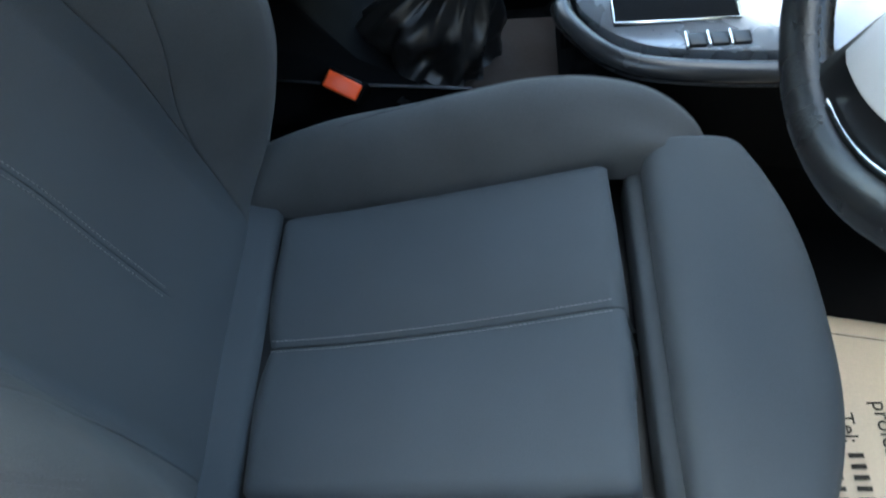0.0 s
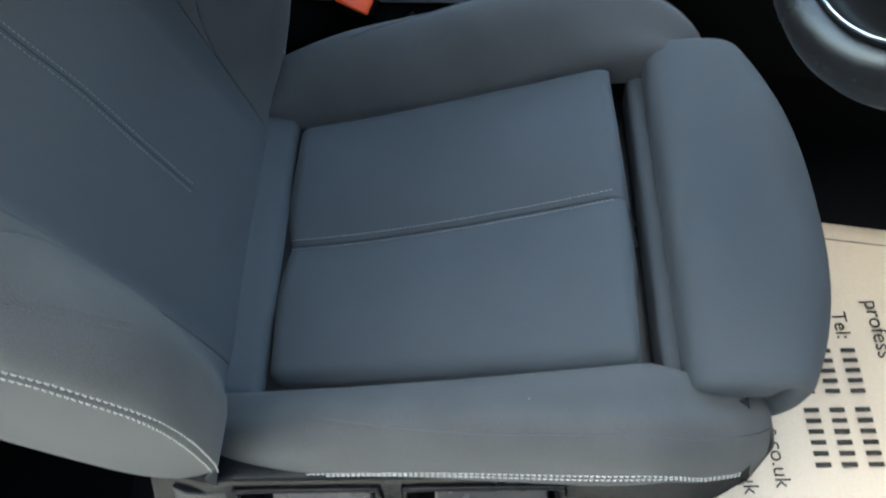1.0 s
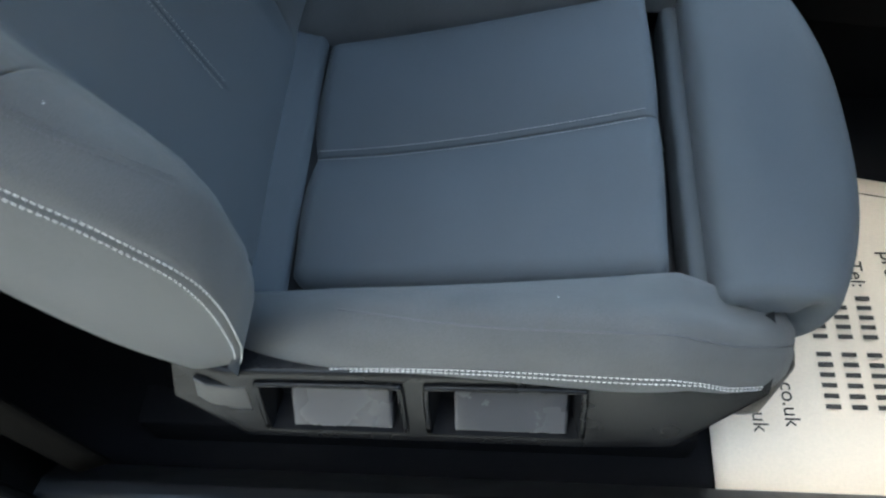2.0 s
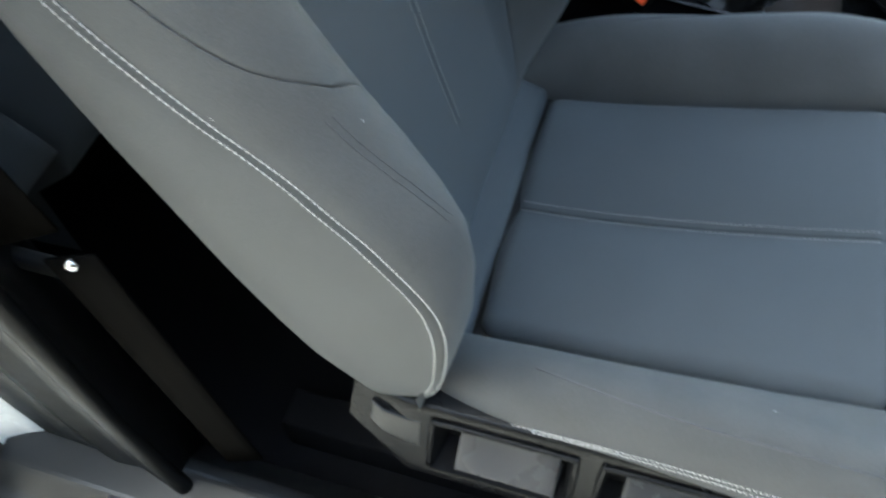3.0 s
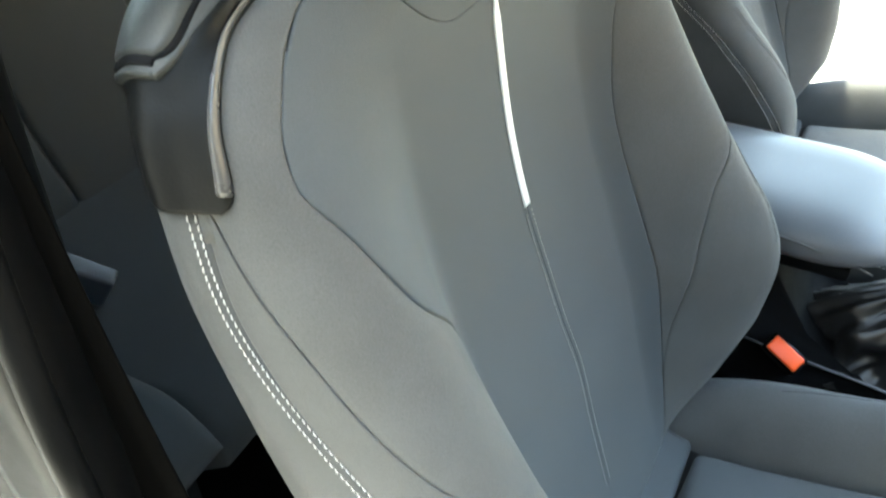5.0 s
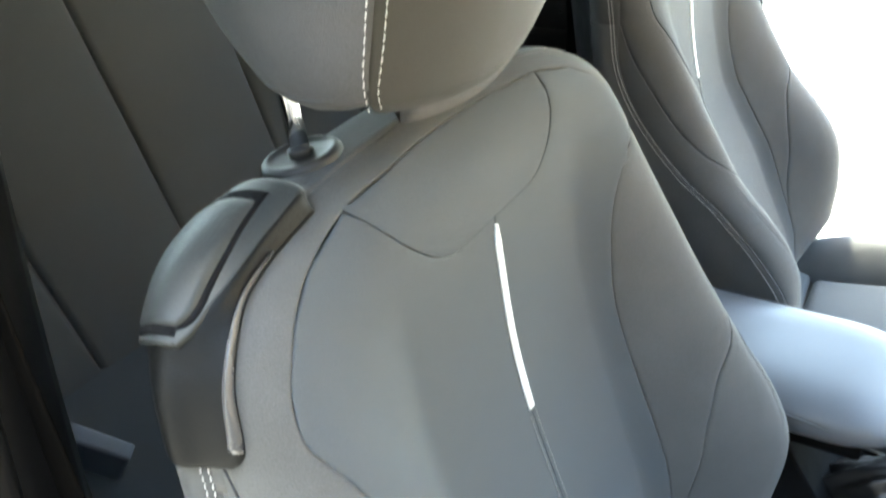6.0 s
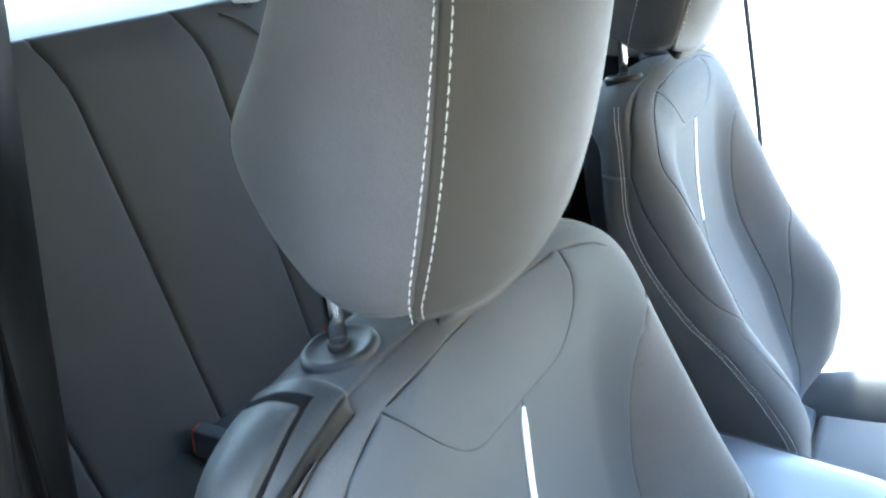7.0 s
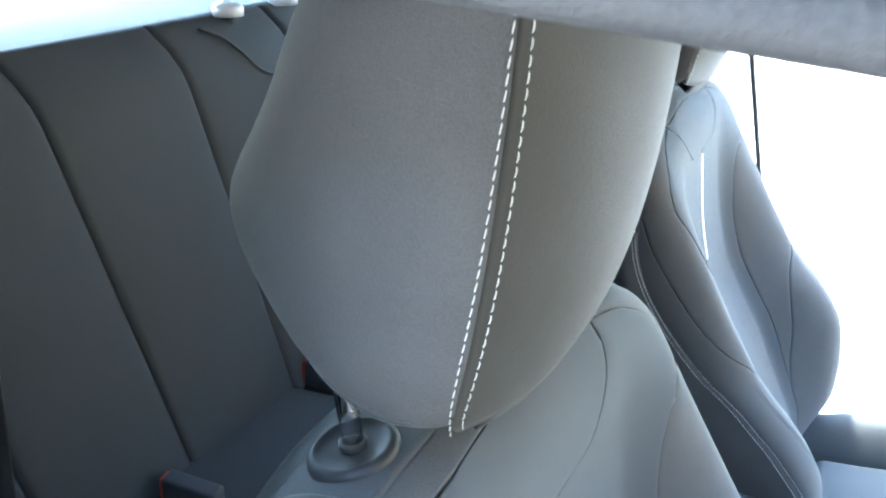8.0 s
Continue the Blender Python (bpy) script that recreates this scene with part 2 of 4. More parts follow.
def stitches(curve, pitch, length, r, lift, sides=5):
    """Short thread bars laid along curve(t) -> (point, normal); t runs from 0 to 1."""
    fine = [curve(k / 200) for k in range(201)]
    verts, faces = [], []
    run = [0.0]
    for k in range(200):
        run.append(run[-1] + (fine[k + 1][0] - fine[k][0]).length)

    def at(d):
        k = min(max(0, np.searchsorted(run, d) - 1), 199)
        f = (d - run[k]) / max(run[k + 1] - run[k], 1e-9)
        return fine[k][0].lerp(fine[k + 1][0], f), fine[k][1]
    d, count = 0.0, 0
    while d + length < run[-1]:
        (p, no), (q, _) = at(d), at(d + length)
        way = (q - p).normalized()
        side = way.cross(no).normalized()
        slant = side * (0.25 * r)
        base = len(verts)
        for f, rad, up in ((0, 0.35, -0.3), (0.15, 0.9, 0.5), (0.5, 1.0, 0.9), (0.85, 0.9, 0.5), (1, 0.35, -0.3)):
            c = p.lerp(q, f) + no * (lift + up * r) + slant * (f - 0.5) * 4
            for k in range(sides):
                t = 2 * math.pi * k / sides
                verts.append(c + (side * math.cos(t) + no * math.sin(t)) * r * rad)
        for g in range(4):
            for k in range(sides):
                a, b = base + g * sides + k, base + g * sides + (k + 1) % sides
                faces.append((a, b, b + sides, a + sides))
        d += pitch
        count += 1
    bm = bmesh.new()
    vs = [bm.verts.new(v) for v in verts]
    for fc in faces:
        bm.faces.new([vs[k] for k in fc])
    return bm


def block(x0, x1, y0, y1, z0, z1, bevel=0.004, segments=2):
    bm = bmesh.new()
    bmesh.ops.create_cube(bm, size=1)
    for v in bm.verts:
        v.co = Vector(((x0 + x1) / 2 + v.co.x * (x1 - x0), (y0 + y1) / 2 + v.co.y * (y1 - y0), (z0 + z1) / 2 + v.co.z * (z1 - z0)))
    if bevel:
        bmesh.ops.bevel(bm, geom=bm.edges[:], offset=bevel, segments=segments, affect="EDGES", profile=0.6)
    return bm


def prism(outline, y0, y1, bevel=0.003, axis="y"):
    """An outline of (a, b) pairs drawn out along an axis: y takes (x, z), x takes (y, z), z takes (x, y)."""
    bm = bmesh.new()

    def put(a, b, c):
        return {"y": Vector((a, c, b)), "x": Vector((c, a, b)), "z": Vector((a, b, c))}[axis]
    low = [bm.verts.new(put(a, b, y0)) for a, b in outline]
    top = [bm.verts.new(put(a, b, y1)) for a, b in outline]
    bm.faces.new(low)
    bm.faces.new(top)
    n = len(outline)
    for k in range(n):
        bm.faces.new((low[k], low[(k + 1) % n], top[(k + 1) % n], top[k]))
    if bevel:
        bmesh.ops.bevel(bm, geom=bm.edges[:], offset=bevel, segments=2, affect="EDGES", profile=0.6)
    return bm


def lathe(profile, centre, axis=(0, 0, 1), sides=28, caps=True):
    """A turned body: profile of (radius, height) about an axis through centre."""
    q = Vector((0, 0, 1)).rotation_difference(Vector(axis))
    bm = bmesh.new()
    rings = []
    for r, hgt in profile:
        rings.append([bm.verts.new(Vector(centre) + q @ Vector((r * math.cos(t), r * math.sin(t), hgt)))
                      for t in (2 * math.pi * k / sides for k in range(sides))])
    for a, b in zip(rings, rings[1:]):
        for k in range(sides):
            bm.faces.new((a[k], a[(k + 1) % sides], b[(k + 1) % sides], b[k]))
    if caps:
        bm.faces.new(rings[0])
        bm.faces.new(rings[-1])
    return bm


# ---- front seats ----
BACK_C = [(0.26, -0.030), (0.30, -0.038), (0.362, -0.056), (0.44, -0.079), (0.508, -0.098), (0.55, -0.115), (0.60, -0.133), (0.656, -0.152), (0.72, -0.168), (0.80, -0.180), (0.822, -0.182), (0.85, -0.190), (0.87, -0.205), (0.885, -0.225)]
BACK_R = [(0.26, -0.045), (0.30, -0.020), (0.35, 0.002), (0.405, 0.016), (0.43, 0.020), (0.50, 0.020), (0.55, -0.003), (0.59, -0.033), (0.647, -0.070), (0.67, -0.085), (0.72, -0.115), (0.78, -0.150), (0.82, -0.172), (0.85, -0.190), (0.87, -0.207), (0.885, -0.228)]
BACK_F = [(0.26, -0.036), (0.277, -0.026), (0.37, 0.004), (0.467, 0.011), (0.53, -0.022), (0.56, -0.047), (0.582, -0.066), (0.621, -0.110), (0.669, -0.153), (0.71, -0.181), (0.748, -0.197), (0.80, -0.206), (0.84, -0.214), (0.885, -0.235)]
BACK_W = [(0.26, 0.222), (0.285, 0.235), (0.35, 0.249), (0.45, 0.255), (0.55, 0.255), (0.65, 0.253), (0.73, 0.250), (0.785, 0.245), (0.832, 0.236), (0.858, 0.212), (0.873, 0.170), (0.882, 0.09), (0.886, 0.04)]
BACK_A = [(0.26, 0.135), (0.42, 0.137), (0.586, 0.138), (0.63, 0.139), (0.67, 0.150), (0.70, 0.172), (0.73, 0.195), (0.757, 0.2055), (0.779, 0.212), (0.804, 0.2205), (0.90, 0.2205)]
BACK_AF = [(0.26, 0.135), (0.42, 0.137), (0.586, 0.138), (0.67, 0.140), (0.721, 0.148), (0.743, 0.154), (0.765, 0.165), (0.785, 0.186), (0.804, 0.2205), (0.90, 0.2205)]
BACK_B = [(0.26, 0.60), (0.42, 0.66), (0.479, 0.705), (0.541, 0.765), (0.585, 0.85), (0.610, 0.96), (0.620, 1.07), (0.631, 1.27), (0.644, 1.46), (0.667, 1.60), (0.692, 1.67), (0.723, 1.73), (0.757, 1.83), (0.790, 1.93), (0.806, 1.99), (0.91, 2.0)]
BACK_E = [(0.260, -0.078), (0.292, -0.088), (0.446, -0.138), (0.529, -0.164), (0.653, -0.207), (0.735, -0.229), (0.790, -0.239), (0.830, -0.248), (0.860, -0.270), (0.875, -0.292), (0.885, -0.308)]
RIM = [(-0.235, 0.285), (-0.249, 0.35), (-0.255, 0.45), (-0.255, 0.55), (-0.253, 0.65), (-0.250, 0.73), (-0.245, 0.785), (-0.236, 0.832), (-0.212, 0.858), (-0.170, 0.873), (-0.09, 0.882), (0.0, 0.885)]
EDGE = [(-0.2205, 0.804), (-0.2165, 0.820), (-0.207, 0.834), (-0.190, 0.850), (-0.165, 0.863), (-0.121, 0.873), (-0.06, 0.8775), (0.0, 0.8785)]
EDGE = EDGE + [(-y, z) for y, z in reversed(EDGE[:-1])]
OUTER = [(-0.243, 0.804), (-0.2405, 0.818), (-0.234, 0.834), (-0.2155, 0.855), (-0.182, 0.8695), (-0.120, 0.879), (-0.06, 0.883), (0.0, 0.885)]
OUTER = OUTER + [(-y, z) for y, z in reversed(OUTER[:-1])]
RIM = RIM + [(-y, z) for y, z in reversed(RIM[:-1])]
CUSH_C = [(-0.02, 0.270), (0.0, 0.272), (0.08, 0.282), (0.167, 0.298), (0.25, 0.315), (0.333, 0.333)]
CUSH_R = [(-0.06, 0.285), (-0.03, 0.305), (0.05, 0.335), (0.13, 0.350), (0.20, 0.360), (0.28, 0.366), (0.34, 0.362), (0.38, 0.352), (0.41, 0.336), (0.435, 0.318)]
CUSH_Y = [(-0.06, 0.200), (0.05, 0.208), (0.20, 0.215), (0.30, 0.219), (0.36, 0.216), (0.40, 0.208), (0.435, 0.198)]


def ridge_y(z):
    w = lerp_table(BACK_W, z)
    return max(0.02, w - 0.042)


def back_x(y, z):
    """Front surface of the backrest at |y| from its middle, inside the ridge or over it to the rim."""
    c, r, yr = lerp_table(BACK_C, z), lerp_table(BACK_R, z), ridge_y(z)
    if y <= yr:
        a = min(0.115, yr * 0.7)
        if y <= a:
            return c + 0.002 * (y / a) ** 2
        t = (y - a) / (yr - a)
        return c + 0.002 + (r - c - 0.002) * (t * t * (3 - 2 * t)) ** 0.85
    t = min((y - yr) / (lerp_table(BACK_W, z) - yr), 1)
    return r - (r - lerp_table(BACK_F, z)) * (1 - math.sqrt(1 - t * t))


def back_q(q, z):
    """(x, |y|) of the backrest front: q 0 middle, 1 ridge, 2 rim."""
    yr = ridge_y(z)
    if q <= 1:
        return back_x(q * yr, z), q * yr
    a = (q - 1) * math.pi / 2
    r, f = lerp_table(BACK_R, z), lerp_table(BACK_F, z)
    return r - (r - f) * (1 - math.cos(a)), yr + (lerp_table(BACK_W, z) - yr) * math.sin(a)


def rim_z(y):
    """Height of the top seam of the front panel over |y|."""
    half = [(-a, b) for a, b in EDGE[:8]]
    for (ya, za), (yb, zb) in zip(half, half[1:]):
        if yb <= y <= ya:
            return zb + (za - zb) * (y - yb) / (ya - yb)
    return half[0][1] if y > half[0][0] else half[-1][1]


def yoke_z(y):
    return 0.8155 + 0.0545 * (max(0.0, y - 0.045) / 0.073) ** 2


def seat(name, y0, m, label, skew=0.0, dx=0.0):
    root = empty(name, (0.15, y0, 0.03))

    def W(x, y, z):
        turn = skew * y * min(1, max(0, (z - 0.36) / 0.2))
        return Vector((x + turn + dx * min(1, max(0, (z - 0.36) / 0.25)), y0 + m * y, z))

    def P(pname, bm, mat, text="", smooth=True):
        return under(root, part(pname, bm, mat, None, text, smooth))

    def sunk(x, u):
        """Height of the cushion, drawn down along its middle seam."""
        return lerp_table(CUSH_C, x) - lerp_table([(0.0, 0.012), (0.06, 0.013), (0.16, 0.012), (0.25, 0.007), (0.334, 0.0)], x) * (1 - u) ** 2

    # cushion
    for s in (-1, 1):
        def top(u, v, s=s):
            x = 0.334 * v
            k = max(0, 1 - min(v, 1 - v) / 0.055)
            y = u * (0.150 + 0.012 * v - 0.016 * (1 - math.sqrt(1 - k * k)))
            return W(x, s * y, sunk(x, u) - 0.0025 * (1 - u) ** 6 + 0.003 * math.sin(math.pi * u))
        P("cushion_panel", padded(top, 18, 24, 0.016, "lrbt", 0.003, 0.07, flip=(s * m > 0), rl=0.0025), FABRIC)

        def bolster(u, v, s=s):
            k = max(0.0, (v - 0.90) / 0.10)
            x = -0.055 + 0.488 * min(v, 0.90) + 0.052 * math.sin(k * math.pi / 2)
            zr, yr, zc = lerp_table(CUSH_R, x), lerp_table(CUSH_Y, x), lerp_table(CUSH_C, min(x, 0.333))
            if s * m > 0:
                zr += 0.010 * min(1, max(0, (x - 0.15) / 0.1)) - 0.004 * max(0, (x - 0.3) / 0.1)
            else:
                zr -= 0.020 * min(1, max(0, (x - 0.325) / 0.05))
            pts = [(0.153 + 0.010 * v, min(zc, zr - 0.02) - 0.035), (0.160 + 0.008 * v, min(zc + 0.003, zr - 0.022)), (yr - 0.026, zr - 0.014), (yr, zr), (yr + 0.020, zr - 0.010),
                   (yr + 0.031, zr - 0.032), (yr + 0.033, min(zr - 0.05, 0.300)), (yr + 0.026, 0.262)]
            p = spline([(a, b, 0) for a, b in pts], u * 7)
            f = math.sqrt(max(0.0, 1 - (0.97 * k) ** 2.4))
            return W(x, s * (0.192 + (p.x - 0.192) * f), 0.285 + (p.y - 0.285) * f)
        P("cushion_bolster", padded(bolster, 30, 40, 0.014, "b", 0, 0.0, flip=(s * m > 0)), SUEDE)

        def crease(t, s=s):
            v = 0.25 + 0.72 * t
            u = 0.42 + 0.10 * math.sin(min(t * 2.2, 1) * math.pi / 2)
            p = bolster(u, v, s)
            return p, (p - W(p.x, s * 0.17, 0.25)).normalized()
        P("crease_seam", tube([crease(k / 40)[0] for k in range(41)], 0.0009, 6), DARKTHREAD)
        for off in (0.0, 0.035):
            def line(t, s=s, off=off):
                v = 0.03 + 0.9 * t
                p = bolster(0.765 + off, v, s)
                return p, W(0, s, 0) - W(0, 0, 0)
            P("stitching", stitches(line, 0.0044, 0.0034, 0.00055, 0.0006), STITCH)

    for s in (-1, 1):
        def mid(t, s=s):
            x = 0.008 + 0.318 * t
            return W(x, s * 0.0055, sunk(x, 0.04) + 0.0002), Vector((0, 0, 1))
        P("stitching", stitches(mid, 0.0042, 0.0034, 0.0005, 0.0004), GREYTHREAD)

        def spine(t, s=s):
            z = 0.368 + 0.285 * t
            return W(lerp_table(BACK_C, z), s * 0.0045, z), Vector((1, 0, 0.3)).normalized()
        P("stitching", stitches(spine, 0.0042, 0.0030, 0.0004, 0.0000), GREYTHREAD)

    def strip(u, v):
        y = (-1 + 2 * u) * 0.165
        return W(-0.068 + 0.066 * v, y, 0.292 - 0.028 * math.sin(v * math.pi / 2) + 0.006 * abs(y / 0.165) ** 3)
    P("cushion_rear", padded(strip, 20, 8, 0.012, "lrbt", 0.003, 0.05, flip=(m > 0)), FABRIC)

    def thigh(u, v):
        y = (-1 + 2 * u) * 0.186
        k = abs(y / 0.186)
        bow = 0.042 * (1 - k ** 2.6)
        pts = [(0.372, 0.262), (0.367, 0.312), (0.378, 0.334), (0.412, 0.338), (0.446 + bow * 0.5, 0.334), (0.462 + bow * 0.9, 0.318), (0.466 + bow, 0.290), (0.456 + bow * 0.9, 0.255), (0.420, 0.240)]
        p = spline([(a, b, 0) for a, b in pts], v * 8)
        return W(p.x, y, p.y)
    P("thigh_support", padded(thigh, 24, 34, 0.011, "lr", 0, 0.02, flip=(m > 0)), FABRIC)
    P("thigh_support_carrier", block(0.353, 0.374, y0 - 0.178, y0 + 0.178, 0.20, 0.303, 0.007), FABRIC)
    P("cushion_pan", block(-0.09, 0.45, y0 - 0.215, y0 + 0.215, 0.13, 0.255, 0.02, 3), PLASTIC)
    for s in (-1, 1):
        P("seat_rail", block(-0.20, 0.40, y0 + s * 0.20 - 0.022, y0 + s * 0.20 + 0.022, 0.012, 0.075, 0.004), CARPET)
        P("rail_leg", block(-0.06, 0.36, y0 + s * 0.20 - 0.012, y0 + s * 0.20 + 0.012, 0.07, 0.14, 0.004), PLASTIC)

    # plastic side cover with two switch pockets
    xs, vs = [-0.080, -0.030, -0.006, 0.113, 0.137, 0.264, 0.285, 0.345, 0.415], [0.0, 0.16, 0.86, 1.0]

    def cover(x, v, d=0.0):
        top = 0.297 + 0.010 * (x / 0.4)
        low = 0.205 + 0.06 * max(0, (x - 0.30) / 0.115) ** 2 + 0.06 * max(0, (-0.03 - x) / 0.05)
        z = top + (low - top) * v
        round_end = 0.03 * max(0, (x - 0.36) / 0.055) ** 2 + 0.012 * max(0, (-0.05 - x) / 0.03)
        return W(x, -(0.246 + 0.026 * v - round_end - d), z)
    bm, pocket = bmesh.new(), bmesh.new()
    grid = [[bm.verts.new(cover(x, v)) for v in vs] for x in xs]
    holes = {(2, 1), (4, 1)}
    for i in range(len(xs) - 1):
        for j in range(len(vs) - 1):
            if (i, j) in holes:
                c = [grid[i][j], grid[i + 1][j], grid[i + 1][j + 1], grid[i][j + 1]]
                cx, cv = (xs[i] + xs[i + 1]) / 2, (vs[j] + vs[j + 1]) / 2
                deep = [pocket.verts.new(cover(cx + (x - cx) * 0.90, cv + (v - cv) * 0.90, 0.032))
                        for x, v in ((xs[i], vs[j]), (xs[i + 1], vs[j]), (xs[i + 1], vs[j + 1]), (xs[i], vs[j + 1]))]
                rim = [pocket.verts.new(q.co) for q in c]
                for k in range(4):
                    pocket.faces.new((rim[k], rim[(k + 1) % 4], deep[(k + 1) % 4], deep[k]))
                pocket.faces.new(deep)
                shallow = [bm.verts.new(cover(x, v, 0.004)) for x, v in ((xs[i], vs[j]), (xs[i + 1], vs[j]), (xs[i + 1], vs[j + 1]), (xs[i], vs[j + 1]))]
                for k in range(4):
                    bm.faces.new((c[k], c[(k + 1) % 4], shallow[(k + 1) % 4], shallow[k]))
            else:
                bm.faces.new((grid[i][j], grid[i + 1][j], grid[i + 1][j + 1], grid[i][j + 1]))
    # top lip and bottom return
    for j, dy, dz in ((0, 0.03, 0.002), (3, 0.03, -0.004)):
        back = [bm.verts.new(g[j].co + Vector((0, m * dy, dz))) for g in grid]
        for i in range(len(xs) - 1):
            bm.faces.new((grid[i][j], grid[i + 1][j], back[i + 1], back[i]))
    bmesh.ops.recalc_face_normals(bm, faces=bm.faces[:])
    hard = [e for e in bm.edges if len(e.link_faces) == 2 and e.calc_face_angle(0) > 0.4]
    bmesh.ops.bevel(bm, geom=hard, offset=0.0035, segments=3, affect="EDGES", profile=0.5)
    for i in (2, 4):
        a, b = xs[i], xs[i + 1]
        rim = [cover(a - 0.002, 0.80, -0.0005), cover(a - 0.001, 0.22, -0.0012), cover(a + 0.006, 0.15, -0.0014), cover((a + b) / 2, 0.145, -0.0014),
               cover(b - 0.006, 0.15, -0.0014), cover(b + 0.001, 0.22, -0.0012), cover(b + 0.002, 0.80, -0.0005)]
        P("pocket_rim", tube([spline(rim, 6 * k / 48) for k in range(49)], 0.0028, 10), COVER)
    # Pocket walls take carpet black in place of the shade inside them.
    P("shaded_pocket", pocket, CARPET, "", False)
    trim = P("side_cover", bm, COVER, "black grained plastic side cover with two recessed pockets")
    for i in (2, 4):
        a, b = xs[i] + 0.020, xs[i + 1] - 0.010

        def face(u, v, a=a, b=b):
            return cover(a + (b - a) * u, 0.34 + 0.50 * v, 0.022 - 0.020 * v + 0.005 * math.sin(math.pi * u) * math.sin(math.pi * v))
        pad = P("switch", padded(face, 8, 5, 0.003, "lrbt", 0.002, 0.012, flip=(m > 0)), PADDLE, "grey plastic rocker switch")
    P("cover_cap", padded(lambda u, v: cover(-0.062 + 0.045 * u, 0.22 + 0.35 * v, -0.001), 4, 4, 0.002, "lrbt", 0, 0.006, flip=(m > 0)), PLASTIC)

    # backrest front
    def seam_in(z, s):
        return lerp_table(BACK_A if s * m < 0 else BACK_AF, z)

    def shoulder(u, v):
        """The strip over the shoulders; u runs from one side over the top to the other, v from the welt to the rim."""
        a = spline([(p, q, 0) for p, q in EDGE], u * 14)
        b = spline([(p, q, 0) for p, q in OUTER], u * 14)
        c = a.lerp(b, v)
        z = min(c.y, 0.884)
        x = back_x(min(abs(c.x), lerp_table(BACK_W, z)), z)
        return W(x + (lerp_table(BACK_F, z) - x) * v ** 3 * min(1, max(0, (z - 0.866) / 0.012)), c.x, c.y)

    for s in (-1, 1):
        def centre(u, v, s=s):
            ztop = min(yoke_z(u * 0.2205), rim_z(u * 0.2205))
            z = 0.275 + (ztop - 0.275) * v
            y = u * seam_in(z, s)
            return W(back_x(y, z), s * y, z)
        P("backrest_panel", padded(centre, 40, 60, 0.0016, "lrbt", 0, 0.012, flip=(s * m < 0), seam_from=0.18), FABRIC)

        def flank(u, v, s=s):
            z = 0.262 + (0.806 - 0.262) * v
            q = max(lerp_table(BACK_B, z), seam_in(z, s) / ridge_y(z))
            x, y = back_q(q + (2.0 - q) * u, z)
            return W(x, s * y, z)
        P("bolster_side", padded(flank, 20, 60, 0.0016, "lb", 0, 0.012, flip=(s * m < 0)), SUEDE)

    low, top_part = 0.37, 0.30

    def cheek(u, v):
        """Bolster fronts and the strip over the top in one piece; v runs from one foot over the top to the other."""
        f, s = (v, -1) if v < 0.5 else (1 - v, 1)
        if f >= 0.5 - top_part / 2:
            return shoulder((v - 0.5) / top_part + 0.5, u)
        z = low + (0.804 - low) * f / (0.5 - top_part / 2)
        qa = seam_in(z, s) / ridge_y(z)
        if qa > 1:
            k = (seam_in(z, s) - ridge_y(z)) / (lerp_table(BACK_W, z) - ridge_y(z))
            qa = 1 + math.asin(min(1, k)) * 2 / math.pi
        q = qa + max(0.0, lerp_table(BACK_B, z) - qa) * u
        x, y = back_q(q, z)
        return W(x, s * y, z)
    P("bolster_front", padded(cheek, 16, 150, 0.0018, "lr", 0, 0.008, flip=(m > 0)), SUEDE)
    for s in (-1, 1):
        for off in (-0.012, 0.012):
            def tee(t, s=s, off=off):
                z = 0.608 - 0.085 * t
                x, y = back_q(1.24 - 0.22 * t ** 1.5 + off * 3, z)
                return W(x, s * y, z), (W(0.6, s, 0) - W(0, 0, 0)).normalized()
            P("stitching", stitches(tee, 0.0042, 0.0034, 0.0004, 0.0002), DARKTHREAD)

    def yoke(u, v):
        y = (-1 + 2 * u) * 0.120
        a = abs(y)
        z = yoke_z(a) + (max(rim_z(a), yoke_z(a) + 0.002) - yoke_z(a)) * v
        return W(back_x(a, z), y, z)
    P("backrest_yoke", padded(yoke, 34, 12, 0.0008, "lrbt", 0, 0.012, flip=(m < 0)), FABRIC)

    # pale strip let into the middle seam
    def inlay(u, v):
        z = 0.656 + (0.809 - 0.656) * v
        return W(lerp_table(BACK_C, z) + 0.0015, (-1 + 2 * u) * 0.0040 * min(1, (1 - v) * 9 + 0.35), z)
    P("seam_inlay", padded(inlay, 4, 24, 0.0012, "lr", 0, 0.006, flip=(m < 0)), INSERT, "pale grey strip let into the seam")

    # rim band round the backrest
    def band(p, u, out=0.0):
        y, z, _ = spline([(a, b, 0) for a, b in RIM], p)
        e = 0.02
        a, b = spline([(a, b, 0) for a, b in RIM], max(0, p - e)), spline([(a, b, 0) for a, b in RIM], min(22, p + e))
        d = (b - a).normalized()
        no = Vector((-d.y, d.x))
        zz = min(z, 0.885)
        xf, xr = lerp_table(BACK_F, zz), lerp_table(BACK_E, zz)
        bulge = 0.006 * math.sin(math.pi * min(u, 1)) - 0.014 * max(0, u - 0.45) ** 2 + out
        return W(xf + (xr - xf) * u, y + no.x * bulge, z + no.y * bulge - 0.024 * u * max(0, (z - 0.82) / 0.06))
